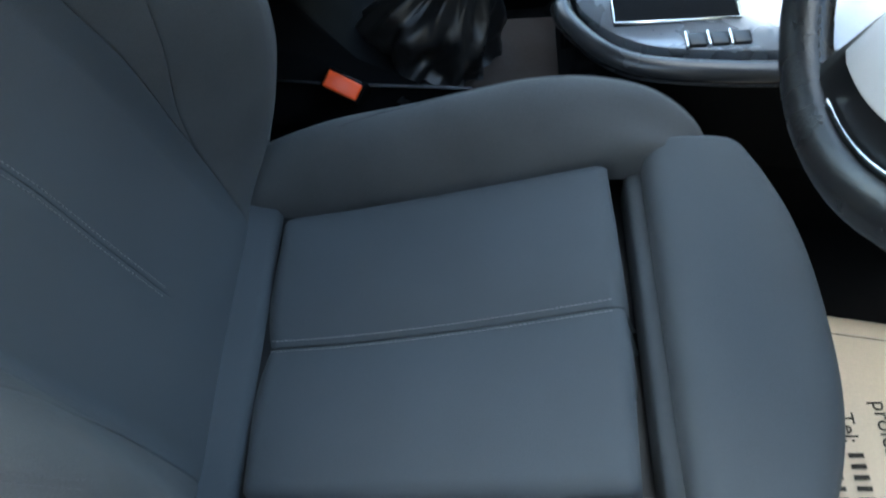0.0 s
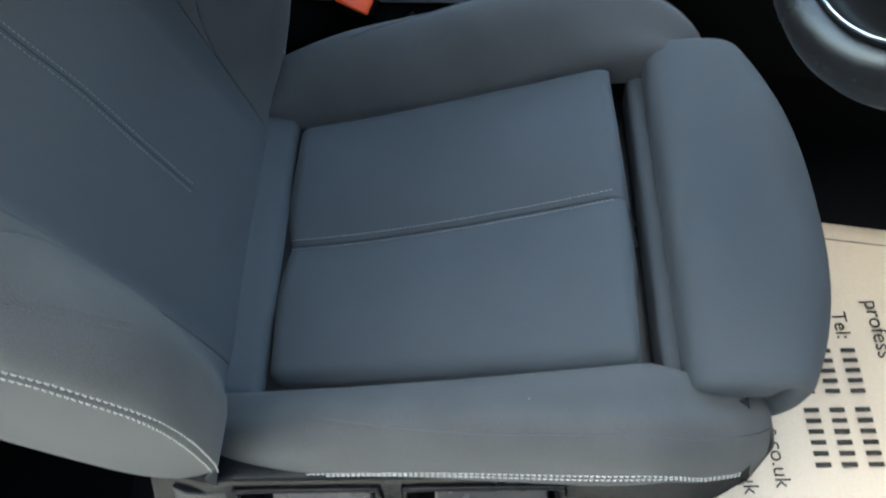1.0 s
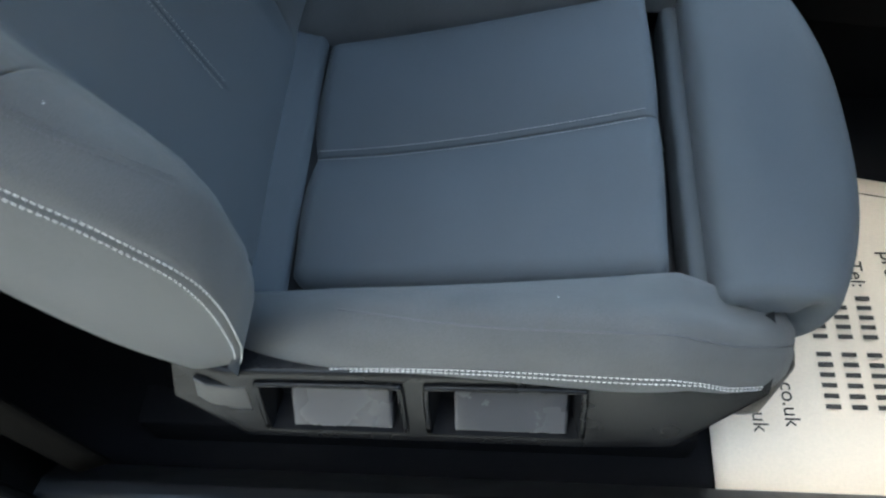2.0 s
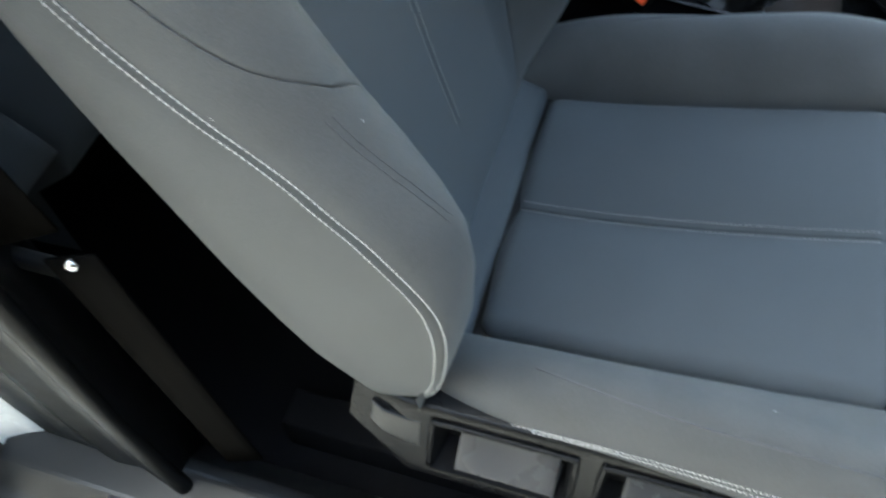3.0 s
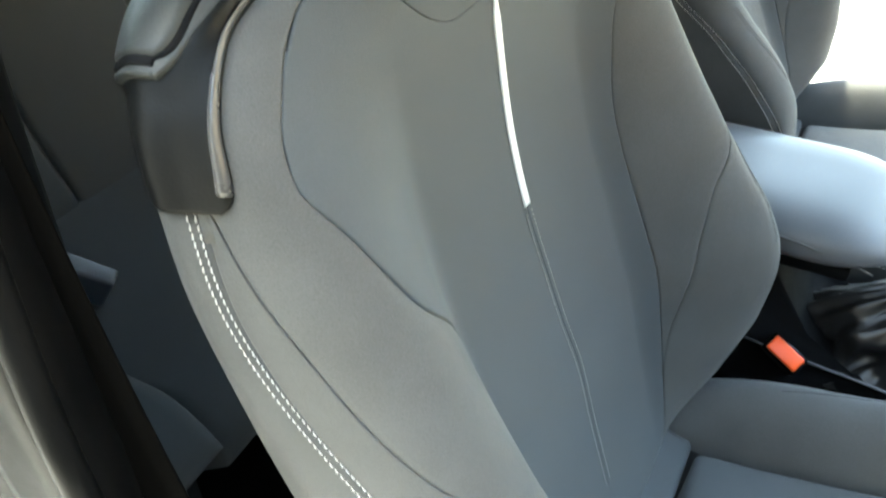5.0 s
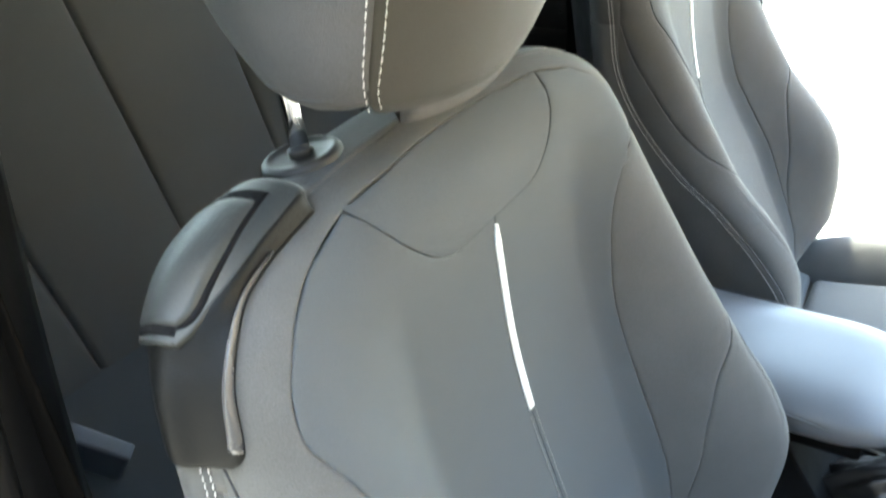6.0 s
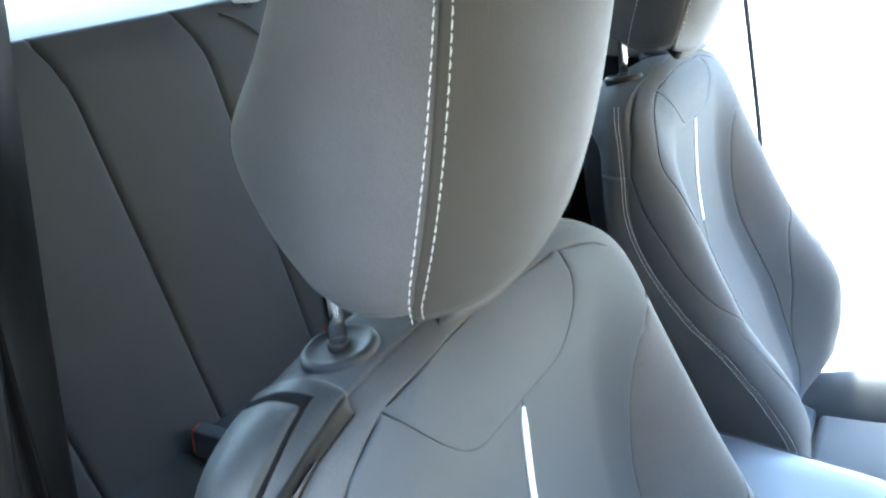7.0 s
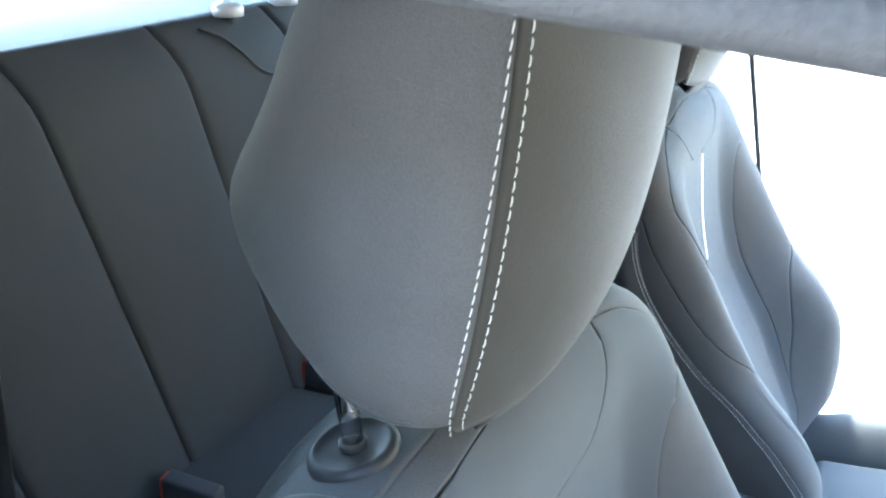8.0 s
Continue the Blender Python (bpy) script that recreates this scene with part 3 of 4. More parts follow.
    for nm, a, b, mat, roll in (("side_panel", 0.0, 6.2, SUEDE, "rb"), ("top_panel", 6.2, 15.8, SUEDE, "r"), ("side_panel", 15.8, 22.0, SUEDE, "rt")):
        P(nm, padded(lambda u, v, a=a, b=b: band(a + (b - a) * v, u), 14, int(8 * (b - a)), 0.0025, roll, 0, 0.02, flip=(m > 0)), mat)
    for s in (-1, 1):
        for near in (0, 1):
            def line(t, s=s, near=near):
                p = (6.35 if s < 0 else 8.6) * (1 - t) + 0.05 * t
                y, z, _ = spline([(a, b, 0) for a, b in RIM], p)
                off = (0.055, -0.045)[near] + 0.13 * max(0, (min(z, 0.80) - 0.60) / 0.17) + 1.6 * max(0, z - 0.80)
                if off < 0:
                    bx, by = back_q(2 + off, z)
                    c = W(bx, s * by, z)
                else:
                    c = band(p if s < 0 else 22 - p, off)
                return c, (W(0.3, s, 0) - W(0, 0, 0)).normalized()
            P("stitching", stitches(line, 0.0046, 0.0036, 0.00048, 0.0005), STITCH)
    bm = bmesh.new()
    rings = []
    for k in range(7):
        f = k / 6
        ring = []
        for n in range(89):
            p = 22 * n / 88
            q = band(p, 1.0)
            c = q.lerp(W(q.x, 0, 0.36 + (q.z - 0.285) * 0.72), 0.02 + 0.42 * f)
            ring.append(bm.verts.new(c + Vector((-0.035 * math.sin(f * math.pi / 2), 0, 0))))
        rings.append(ring)
    for a, b in zip(rings, rings[1:]):
        for n in range(88):
            bm.faces.new((a[n], a[n + 1], b[n + 1], b[n]))
    bm.faces.new(rings[-1])
    P("back_shell", bm, PLASTIC, "black plastic backrest shell")

    # fold release on the outer shoulder: a plastic cover lapping over the front edge, with a lever let into it
    along = [(0.0, 5.80), (1.0, 6.60), (2.0, 7.20), (3.0, 7.97), (4.0, 8.80), (5.0, 10.2)]
    inner = [(-0.206, 0.782), (-0.203, 0.812), (-0.196, 0.838), (-0.180, 0.856), (-0.155, 0.867), (-0.106, 0.874), (-0.05, 0.877)]
    outer_line = [(-0.2455, 0.782), (-0.242, 0.812), (-0.232, 0.838), (-0.213, 0.857), (-0.180, 0.870), (-0.118, 0.879), (-0.06, 0.883)]

    def raw(w, s0):
        """w below 0 runs over the front of the shoulder, 0 is its rim, 1 the rear edge; s0 goes up the shoulder."""
        if w >= 0:
            return band(lerp_table(along, s0), w)
        c = spline([(p, q, 0) for p, q in inner], s0).lerp(spline([(p, q, 0) for p, q in outer_line], s0), 1 + w)
        z = min(c.y, 0.884)
        x = back_x(min(abs(c.x), lerp_table(BACK_W, z)), z)
        return W(x + (lerp_table(BACK_F, z) - x) * (1 + w) ** 3 * min(1, max(0, (z - 0.866) / 0.012)), c.x, c.y)

    def front_edge(s0):
        return lerp_table([(0, -0.16), (1.2, -0.13), (2.2, -0.17), (3.2, -0.33), (4.0, -0.52), (4.6, -0.62)], s0)

    def wrap(u, s0, out):
        """The smooth skin over the shoulder, from its front edge at u 0 to the rear at u 1."""
        heart = W(-0.25, -0.14, 0.765)
        pts = []
        for w, d in ((front_edge(s0), 0.0045), (0.04, 0.0065), (0.42, 0.0075), (0.80, 0.004)):
            p = raw(w, s0)
            pts.append(p + (p - heart).normalized() * (d + out))
        return spline(pts, u * 3)

    def lip(s0):
        return lerp_table([(0.5, 0.16), (0.62, 0.085), (0.85, 0.035), (1.2, 0.02), (2.19, 0.03), (2.66, 0.05), (3.33, 0.095), (4.6, 0.115)], s0)

    def fold(u, s0):
        """Height of the raised table round the lever."""
        f = lerp_table([(2.4, 0.40), (3.0, 0.26), (3.56, 0.17), (4.23, 0.175), (4.6, 0.22)], s0)
        k = min(1, max(0, (u - lip(s0) - 0.02) / (f - lip(s0))))
        return 0.0055 * k * k * (3 - 2 * k) * min(1, max(0, (s0 - 2.2) / 0.9))

    def shell(u, v):
        s0 = 0.5 + 4.06 * v
        w = lip(s0) + (1 - lip(s0)) * u
        return wrap(w, s0, fold(w, s0))
    P("shoulder_cover", padded(shell, 40, 44, 0.004, "lrbt", 0, 0.014, flip=(m > 0)), SHOULDERPLASTIC, "black satin plastic shoulder cover")

    # Pale strip stands in for the highlight on the cover's rounded front edge.
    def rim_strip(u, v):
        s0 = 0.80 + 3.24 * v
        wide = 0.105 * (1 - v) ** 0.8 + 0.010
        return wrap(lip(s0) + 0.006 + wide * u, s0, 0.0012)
    P("cover_edge", padded(rim_strip, 8, 40, 0.0035, "lr", 0.0008, 0.003, flip=(m > 0)), EDGELIGHT, "shoulder cover edge with its highlight in a paler plastic")

    def lever_front(s0):
        return lerp_table([(2.70, 0.50), (2.80, 0.40), (3.0, 0.34), (3.3, 0.32), (3.9, 0.325), (4.25, 0.375), (4.40, 0.415)], s0)

    # The cover's raised table, coloured paler to show light from above.
    def table(u, v):
        s0 = 2.46 + 2.09 * v
        a = lerp_table([(2.46, 0.44), (2.7, 0.33), (3.0, 0.265), (3.56, 0.19), (4.23, 0.185), (4.56, 0.225)], s0)
        return wrap(a + (1.0 - a) * u, s0, 0.0060)
    P("lever_surround", padded(table, 22, 26, 0.003, "lbt", 0, 0.006, flip=(m > 0)), LEVER, "lever surround in a paler grey for the light from above")

    def gap(u, v):
        s0 = 2.60 + 1.84 * v
        a = lever_front(s0) - 0.045 + 0.03 * v
        return wrap(a + (0.99 - a) * u, s0, 0.0071)
    P("lever_gap", padded(gap, 16, 26, 0.002, "lrbt", 0, 0.004, flip=(m > 0)), CARPET)

    def lever(u, v):
        s0 = 2.72 + 1.67 * v
        a = lever_front(s0)
        return wrap(a + (0.985 - a) * u, s0, 0.0088 + 0.0012 * math.sin(math.pi * v))
    P("release_lever", padded(lever, 16, 26, 0.006, "lrbt", 0, 0.009, flip=(m > 0)), LEVER, "dark grey backrest release lever")
    P("lever_lip", tube([wrap(0.46 + 0.50 * k / 12, 2.50 + 0.04 * k / 12, 0.0052) for k in range(13)], 0.0013, 8), LEVER)
    P("rim_core", tube([band(5.9 + 10.2 * k / 60, 0.06, -0.0085) for k in range(61)], 0.009, 10), SUEDE)

    # lint on the cloth
    if m > 0:
        fibre = random.Random(11)
        for z, q in ((0.596, 1.02), (0.62, 1.9)):
            x, y = back_q(q, z)
            c = W(x, -y, z) + (W(0.5, -0.8, 0) - W(0, 0, 0)) * 0.0006
            d = Vector((fibre.uniform(-1, 1), fibre.uniform(-0.3, 0.3), fibre.uniform(-1, 1))).normalized() * 0.0011
            P("lint", tube([c - d, c + Vector((0.0003, 0, 0.0002)), c + d], 0.00014, 5), FLUFF)
        for x, y in ((0.24, -0.205), (0.27, 0.03)):
            c = W(x, y, (lerp_table(CUSH_R, x) if abs(y) > 0.15 else sunk(x, 0.2)) + 0.0006)
            d = Vector((fibre.uniform(-1, 1), fibre.uniform(-1, 1), 0)).normalized() * 0.0009
            P("lint", tube([c - d, c + Vector((0, 0, 0.0003)), c + d], 0.00014, 5), FLUFF)

    # headrest on two posts
    for s in (-1, 1):
        base = W(-0.266, s * 0.083, 0.8755)
        P("post_guide", lathe([(0.0245, -0.006), (0.0260, 0.000), (0.0255, 0.0040), (0.0230, 0.0062), (0.0210, 0.0066), (0.0195, 0.0056), (0.0120, 0.0050), (0.0060, 0.0050)], base, (-0.20, -0.10 * m, 1), 40), GUIDE)
        P("post_collar", lathe([(0.0078, 0.003), (0.0078, 0.0080), (0.0072, 0.0090), (0.0060, 0.0090)], base, (-0.12, 0, 1), 24), GUIDE)
        P("headrest_post", tube([base + Vector((-0.12 * t, 0, t)) for t in (0.0, 0.03, 0.07, 0.11)], 0.0060, 20), CHROME, "chrome headrest post")
    seam = [(-0.199, 0.923), (-0.192, 0.953), (-0.185, 0.992), (-0.179, 1.04), (-0.174, 1.10), (-0.174, 1.13), (-0.184, 1.155)]

    def hfront(u, v):
        y = (-1 + 2 * u) * 0.1105
        p = spline([(a, b, 0) for a, b in seam], v * 6)
        k = abs(y / 0.1105)
        return W(p.x + 0.026 * (1 - k ** 2.2) * math.sin(math.pi * (0.12 + 0.80 * v)) ** 0.7, y * (1 - 0.10 * (1 - min(1, v / 0.12)) ** 2), p.y - 0.012 * (1 - k ** 2) * (1 - v))

    def hwrap(u, v):
        a, b = spline([(p, q, 0) for p, q in seam], v * 6)[:2]
        xb = lerp_table([(0, -0.316), (0.12, -0.349), (0.25, -0.371), (0.34, -0.366), (0.66, -0.317), (0.8, -0.295), (1, -0.268)], v)
        dx = xb - a
        pts = [(0.0, 0.1110), (0.10, 0.1170), (0.30, 0.1150), (0.60, 0.0990), (0.85, 0.073), (0.97, 0.040), (1.0, 0.0)]
        pts = pts + [(f, -y) for f, y in reversed(pts[:-1])]
        f, y, _ = spline([(p, q, 0) for p, q in pts], u * 12)
        zb = lerp_table([(0, 0.923), (0.3, 0.915), (0.55, 0.918), (0.8, 0.940), (1, 0.968)], f)
        zt = lerp_table([(0, 1.155), (0.4, 1.170), (1, 1.143)], f)
        z0, z1 = seam[0][1], seam[-1][1]
        k = (b - z0) / (z1 - z0)
        return W(a + dx * f, -y * (1 - 0.10 * (1 - min(1, k / 0.14)) ** 2), zb + (zt - zb) * k)
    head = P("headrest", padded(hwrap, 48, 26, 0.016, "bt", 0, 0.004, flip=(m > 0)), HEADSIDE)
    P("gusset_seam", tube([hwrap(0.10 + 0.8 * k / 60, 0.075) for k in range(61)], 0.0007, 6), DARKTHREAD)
    P("headrest_front", padded(hfront, 26, 24, 0.003, "lr", 0, 0.01, flip=(m < 0)), HEADFRONT, "headrest front cloth with shade and brown bounce in its olive")
    for v, nm in ((0.0, "headrest_base"), (1.0, "headrest_top")):
        bm = bmesh.new()
        loop = [hwrap(k / 48, v) + Vector((0, 0, 0.0155 if v == 0 else -0.0155)) for k in range(49)] + [hfront(k / 12, v) for k in range(1, 12)]
        cen = sum(loop, Vector()) / len(loop)
        outer = [bm.verts.new(q) for q in loop]
        inner = [bm.verts.new(q.lerp(cen, 0.12) + Vector((0, 0, -0.0155 if v == 0 else 0.0155))) for q in loop]
        for k in range(len(loop)):
            bm.faces.new((outer[k], outer[(k + 1) % len(loop)], inner[(k + 1) % len(loop)], inner[k]))
        bm.faces.new(inner)
        P(nm, bm, HEADSIDE)
    for s in (-1, 1):
        for which in (0, 1):
            def line(t, s=s, which=which):
                v = 0.02 + 0.96 * t
                if which:
                    q = hfront(0.5 + s * (0.5 - 0.028), v)
                    return q, Vector((1, m * s * 0.3, 0)).normalized()
                q = hwrap(1 - 0.033, v)
                q = W(q.x, s * abs((q.y - y0)), q.z)
                return q, Vector((0.35, m * s, 0)).normalized()
            P("stitching", stitches(line, 0.0060, 0.0045, 0.0004, 0.0003), STITCH)
    return tagged(root, label=label, category="car seat", group="front seats")


seat("driver_seat", 0.0, 1, "dark charcoal cloth sports seat with pale double stitching", 0.04)
seat("passenger_seat", 0.75, -1, "dark charcoal cloth passenger seat beside the armrest", 0.0, -0.055)


# ---- cabin shell ----
def structure(name, bm, mat, label, category, smooth=False):
    return tagged(part(name, bm, mat, None, "", smooth), label=label, category=category, kind="structure")


structure("ground", prism([(-60, -60), (60, -60), (60, 60), (-60, 60)], -0.45, -0.27, 0, "z"), CONCRETE, "pale concrete yard under the car", "ground")
# Unseen wall, assumed ahead to hide low sky and send back warm light.
structure("wall_front", block(4.2, 4.5, -9, 6, -0.27, 2.9, 0), WARMWALL, "unseen brown wall ahead of the car for its warm light", "wall")
# Added dark wall, out of view, that cuts light from the front left.
structure("wall_side_front", block(0.0, 4.2, -1.75, -1.6, -0.27, 3.0, 0), DARKWALL, "dark unseen wall added to cut light beside the driver door", "fence")
# Added pale wall, out of view, that bounces light onto the near side.
structure("wall_side", block(-6, 0.0, -2.1, -1.8, -0.27, 2.05, 0), BOUNCEWALL, "pale grey unseen wall added to bounce light through the driver door", "wall")
structure("floor", block(-1.0, 1.6, -0.37, 1.12, -0.05, 0.012, 0.004), CARPET, "black carpeted car floor", "floor")


def sill(name, y0, s):
    out = [(0.00, 0.0), (0.00, 0.10), (0.03, 0.150), (0.045, 0.160), (0.085, 0.157), (0.105, 0.140), (0.135, 0.128), (0.170, 0.118), (0.185, 0.09), (0.185, -0.16), (0.0, -0.16)]
    bm = prism([(y0 - s * a, b) for a, b in out], -1.25, 1.5, 0.004, "x")
    ob = structure(name, bm, SMOOTH, "dark plastic door sill with a white painted edge", "sill")
    part("sill_edge", prism([(y0 - s * a, b) for a, b in ((0.122, -0.16), (0.122, 0.130), (0.128, 0.1355), (0.174, 0.121), (0.189, 0.09), (0.189, -0.16))], -1.25, 1.5, 0.004, "x"), WHITEPAINT, ob, "white painted sill edge")
    part("sill_seal", tube([(-0.30 + 0.05 * k, y0 - s * 0.090, 0.150) for k in range(34)], 0.008, 10), RUBBER, ob)
    return ob


# the driver's door stands open ahead of the seat; wings close the footwell
door = structure("door_driver", prism([(0.72, -0.43), (0.28, -1.38), (0.34, -1.42), (0.80, -0.47)], 0.02, 0.70, 0.012, "z"), SMOOTH, "open driver door with dark inner trim", "door")
part("outer_skin", prism([(0.350, -1.424), (0.812, -0.470), (0.822, -0.474), (0.360, -1.430)], 0.0, 0.70, 0.003, "z"), WHITEPAINT, door, "white painted outer skin")
for side, y in ((-1, -0.43), (1, 1.11)):
    structure("wing_driver" if side < 0 else "wing_passenger", block(0.74, 1.30, y, y + 0.07, -0.10, 0.78, 0.01), SMOOTH, "dark panel closing the footwell", "wing")
sill("sill_driver", -0.275, 1)
sill("sill_passenger", 1.025, -1)
structure("tunnel", prism([(0.29, 0.0), (0.31, 0.20), (0.34, 0.235), (0.41, 0.235), (0.44, 0.20), (0.46, 0.0)], -0.6, 1.5, 0.01, "x"), CARPET, "black carpeted centre tunnel", "tunnel")

# roof, rails, pillars
roof = bmesh.new()
rows = []
for i in range(17):
    x = -1.27 + 1.66 * i / 16
    row = []
    for j in range(13):
        y = 0.375 + (j / 6 - 1) * (0.585 + (0.08 if j > 6 else 0) - 0.03 * max(0, x))
        row.append(roof.verts.new((x, y, 1.185 + 0.035 * (1 - (j / 6 - 1) ** 2) - 0.10 * max(0, -x - 0.5) ** 1.5 - 0.06 * max(0, x + 0.2))))
    rows.append(row)
for a, b in zip(rows, rows[1:]):
    for j in range(12):
        roof.faces.new((a[j], a[j + 1], b[j + 1], b[j]))
bmesh.ops.solidify(roof, geom=roof.faces[:], thickness=0.03)
structure("ceiling", roof, LINING, "pale grey headlining", "ceiling", True)


def rail_point(x, side, dz=0.0, dy=0.0):
    z = 1.139 - 0.072 * (x + 0.118) - 0.20 * max(0, x - 0.05)
    if x < -0.5:
        z -= 0.25 * (x + 0.5) ** 2
    y = -0.26 if side < 0 else 1.06
    return Vector((x, y - side * -dy, z + dz))


for side, nm in ((-1, "roof_rail_driver"), (1, "roof_rail_passenger")):
    pts = [-1.2 + 1.75 * k / 40 for k in range(41)]
    base = tagged(empty(nm, rail_point(-0.2, side)), label="dark grey roof rail with a rubber door seal", category="roof rail", kind="structure")
    under(base, part("door_seal", tube([rail_point(x, side, 0.008) for x in pts], 0.0085, 14), RUBBER))
    under(base, part("seal_lip", tube([rail_point(x, side, 0.022, 0.010) for x in pts], 0.006, 10), RUBBER))
    under(base, part("rail", tube([rail_point(x, side, 0.050, 0.005) for x in pts], 0.022, 14), RAILGREY))

def pillar_mesh(shape, side, z0=0.10, z1=1.18, rings=15):
    """A tall post of the given plan (x, distance from the car's middle), leaning in above the waist."""
    bm = bmesh.new()
    secs = []
    for k in range(rings):
        z = z0 + (z1 - z0) * k / (rings - 1)
        up = max(0, (z - 0.68) / 0.50)
        low = max(0, (0.35 - z) / 0.25)
        secs.append([bm.verts.new((x - 0.10 * up + 0.03 * low ** 2, 0.375 + side * (w - 0.115 * up ** 1.2), z)) for x, w in shape])
    for a, b in zip(secs, secs[1:]):
        for k in range(len(shape)):
            bm.faces.new((a[k], a[(k + 1) % len(shape)], b[(k + 1) % len(shape)], b[k]))
    bm.faces.new(secs[0])
    bm.faces.new(secs[-1])
    return bm


def pillar_seal(side, x0):
    path = []
    for k in range(40):
        z = 0.12 + 1.04 * k / 39
        up, low = max(0, (z - 0.68) / 0.50), max(0, (0.35 - z) / 0.25)
        path.append((x0 - 0.10 * up + 0.03 * low ** 2, 0.375 + side * (0.708 - 0.115 * up ** 1.2), z))
    return path


post = structure("pillar_driver", pillar_mesh([(-0.50, 0.640), (-0.420, 0.680), (-0.412, 0.698), (-0.430, 0.706), (-0.4445, 0.715), (-0.446, 0.80), (-0.56, 0.80)], -1), WHITEPAINT, "white painted pillar behind the door opening", "pillar", True)
part("pillar_trim", pillar_mesh([(-0.50, 0.612), (-0.335, 0.617), (-0.290, 0.648), (-0.264, 0.683), (-0.258, 0.705), (-0.272, 0.711), (-0.300, 0.704), (-0.325, 0.706), (-0.345, 0.702), (-0.352, 0.688), (-0.50, 0.635)], -1), SATIN, post)
part("door_flange", pillar_mesh([(-0.43, 0.672), (-0.350, 0.680), (-0.346, 0.694), (-0.355, 0.700), (-0.408, 0.6985), (-0.43, 0.690)], -1), FLANGE, post, "dark painted door flange")
part("pillar_seal", tube(pillar_seal(-1, -0.252), 0.0085, 12), SATIN, post)
post = structure("pillar_passenger", pillar_mesh([(-0.50, 0.640), (-0.240, 0.690), (-0.222, 0.712), (-0.290, 0.722), (-0.310, 0.735), (-0.315, 0.80), (-0.50, 0.80)], 1), WHITEPAINT, "white painted pillar with beige upper trim", "pillar", True)
plan = [(-0.50, 0.612), (-0.300, 0.617), (-0.256, 0.640), (-0.236, 0.668), (-0.235, 0.686), (-0.30, 0.688), (-0.50, 0.635)]
part("upper_trim", pillar_mesh(plan, 1, 0.842, 1.18, 8), PILLAR, post, "beige upper pillar trim")
part("lower_trim", pillar_mesh(plan, 1, 0.10, 0.838, 12), SATIN, post, "black lower pillar trim")
part("pillar_seal", tube(pillar_seal(1, -0.182), 0.0045, 12), RUBBER, post)

# rear quarter panels, shelf, tail
for side, y in ((-1, -0.33), (1, 1.08)):
    bm = block(-1.25, -0.46, min(y, y + side * 0.06), max(y, y + side * 0.06), 0.08, 0.72, 0.012)
    structure("quarter_panel_driver" if side < 0 else "quarter_panel_passenger", bm, PLASTIC, "black rear side trim panel", "trim panel")
# Rear quarter window closed by an added, unseen panel to darken the bench.
structure("quarter_block_driver", block(-1.25, -0.46, -0.40, -0.335, 0.724, 1.16, 0.01), SMOOTH, "dark unseen panel added to keep light off the rear seat", "pillar trim")
structure("cant_rail_driver", block(-1.27, -0.47, -0.41, -0.20, 1.162, 1.20, 0.006), LINING, "dark lining over the rear side trim", "roof lining")
structure("cant_rail_passenger", block(-1.27, -0.47, 0.95, 1.16, 1.162, 1.20, 0.006), LINING, "dark lining over the rear side window", "roof lining")
structure("quarter_pillar_passenger", prism([(-1.25, 0.724), (-0.46, 0.724), (-0.46, 0.80), (-0.80, 0.82), (-0.95, 1.16), (-1.25, 1.16)], 1.085, 1.15, 0.008, "y"), SMOOTH, "dark trim round the rear side window", "pillar trim")
for k in range(4):
    structure("trim", block(-1.05, -0.47, 1.055, 1.085, 0.40 + 0.055 * k, 0.432 + 0.055 * k, 0.006), LEATHER, "ribbed black rear side trim", "trim")
structure("parcel_shelf", block(-1.75, -0.925, -0.30, 1.05, 0.935, 0.965, 0.008), SHELF, "grey-blue cloth parcel shelf", "parcel shelf")
structure("bulkhead_rear", block(-1.06, -1.02, -0.33, 1.08, 0.0, 0.935, 0.0), CARPET, "black panel behind the rear seat", "bulkhead")
structure("bulkhead_front", block(1.25, 1.30, -0.33, 1.08, -0.05, 0.80, 0.0), CARPET, "black panel ahead of the footwell", "bulkhead")
structure("dashboard", prism([(0.72, 0.46), (0.68, 0.52), (0.70, 0.68), (0.80, 0.76), (1.26, 0.80), (1.26, 0.45)], -0.33, 1.08, 0.02, "y"), PLASTIC, "black soft dashboard", "dashboard")

# ---- rear bench ----
bench = tagged(empty("rear_bench", (-0.8, 0.375, 0.1)), label="dark charcoal rear bench with upright piped seams", category="rear bench")


def rear_face(y, z):
    t = (z - 0.40) / 0.57
    return -0.805 + 0.06 * (y - 0.1) - 0.085 * t


SEAMS = (-0.30, -0.08, 0.080, 0.288, 0.510, 0.73, 1.05)


for k in range(6):
    def rear(u, v, k=k):
        z = 0.36 + 0.612 * v
        lean = 0.145 * (z - 0.43)
        y = SEAMS[k] - lean * (k > 0) + (SEAMS[k + 1] - lean * (k < 5) - SEAMS[k] + lean * (k > 0)) * u
        return Vector((rear_face(y, z) - 0.050 * max(0, (v - 0.87) / 0.13) ** 2, y, z))
    under(bench, part("backrest_panel", padded(rear, 12, 24, 0.010, "lrbt", 0.006, 0.05), FABRIC))


CUTS = (-0.30, -0.115, 0.225, 0.525, 0.865, 1.05)
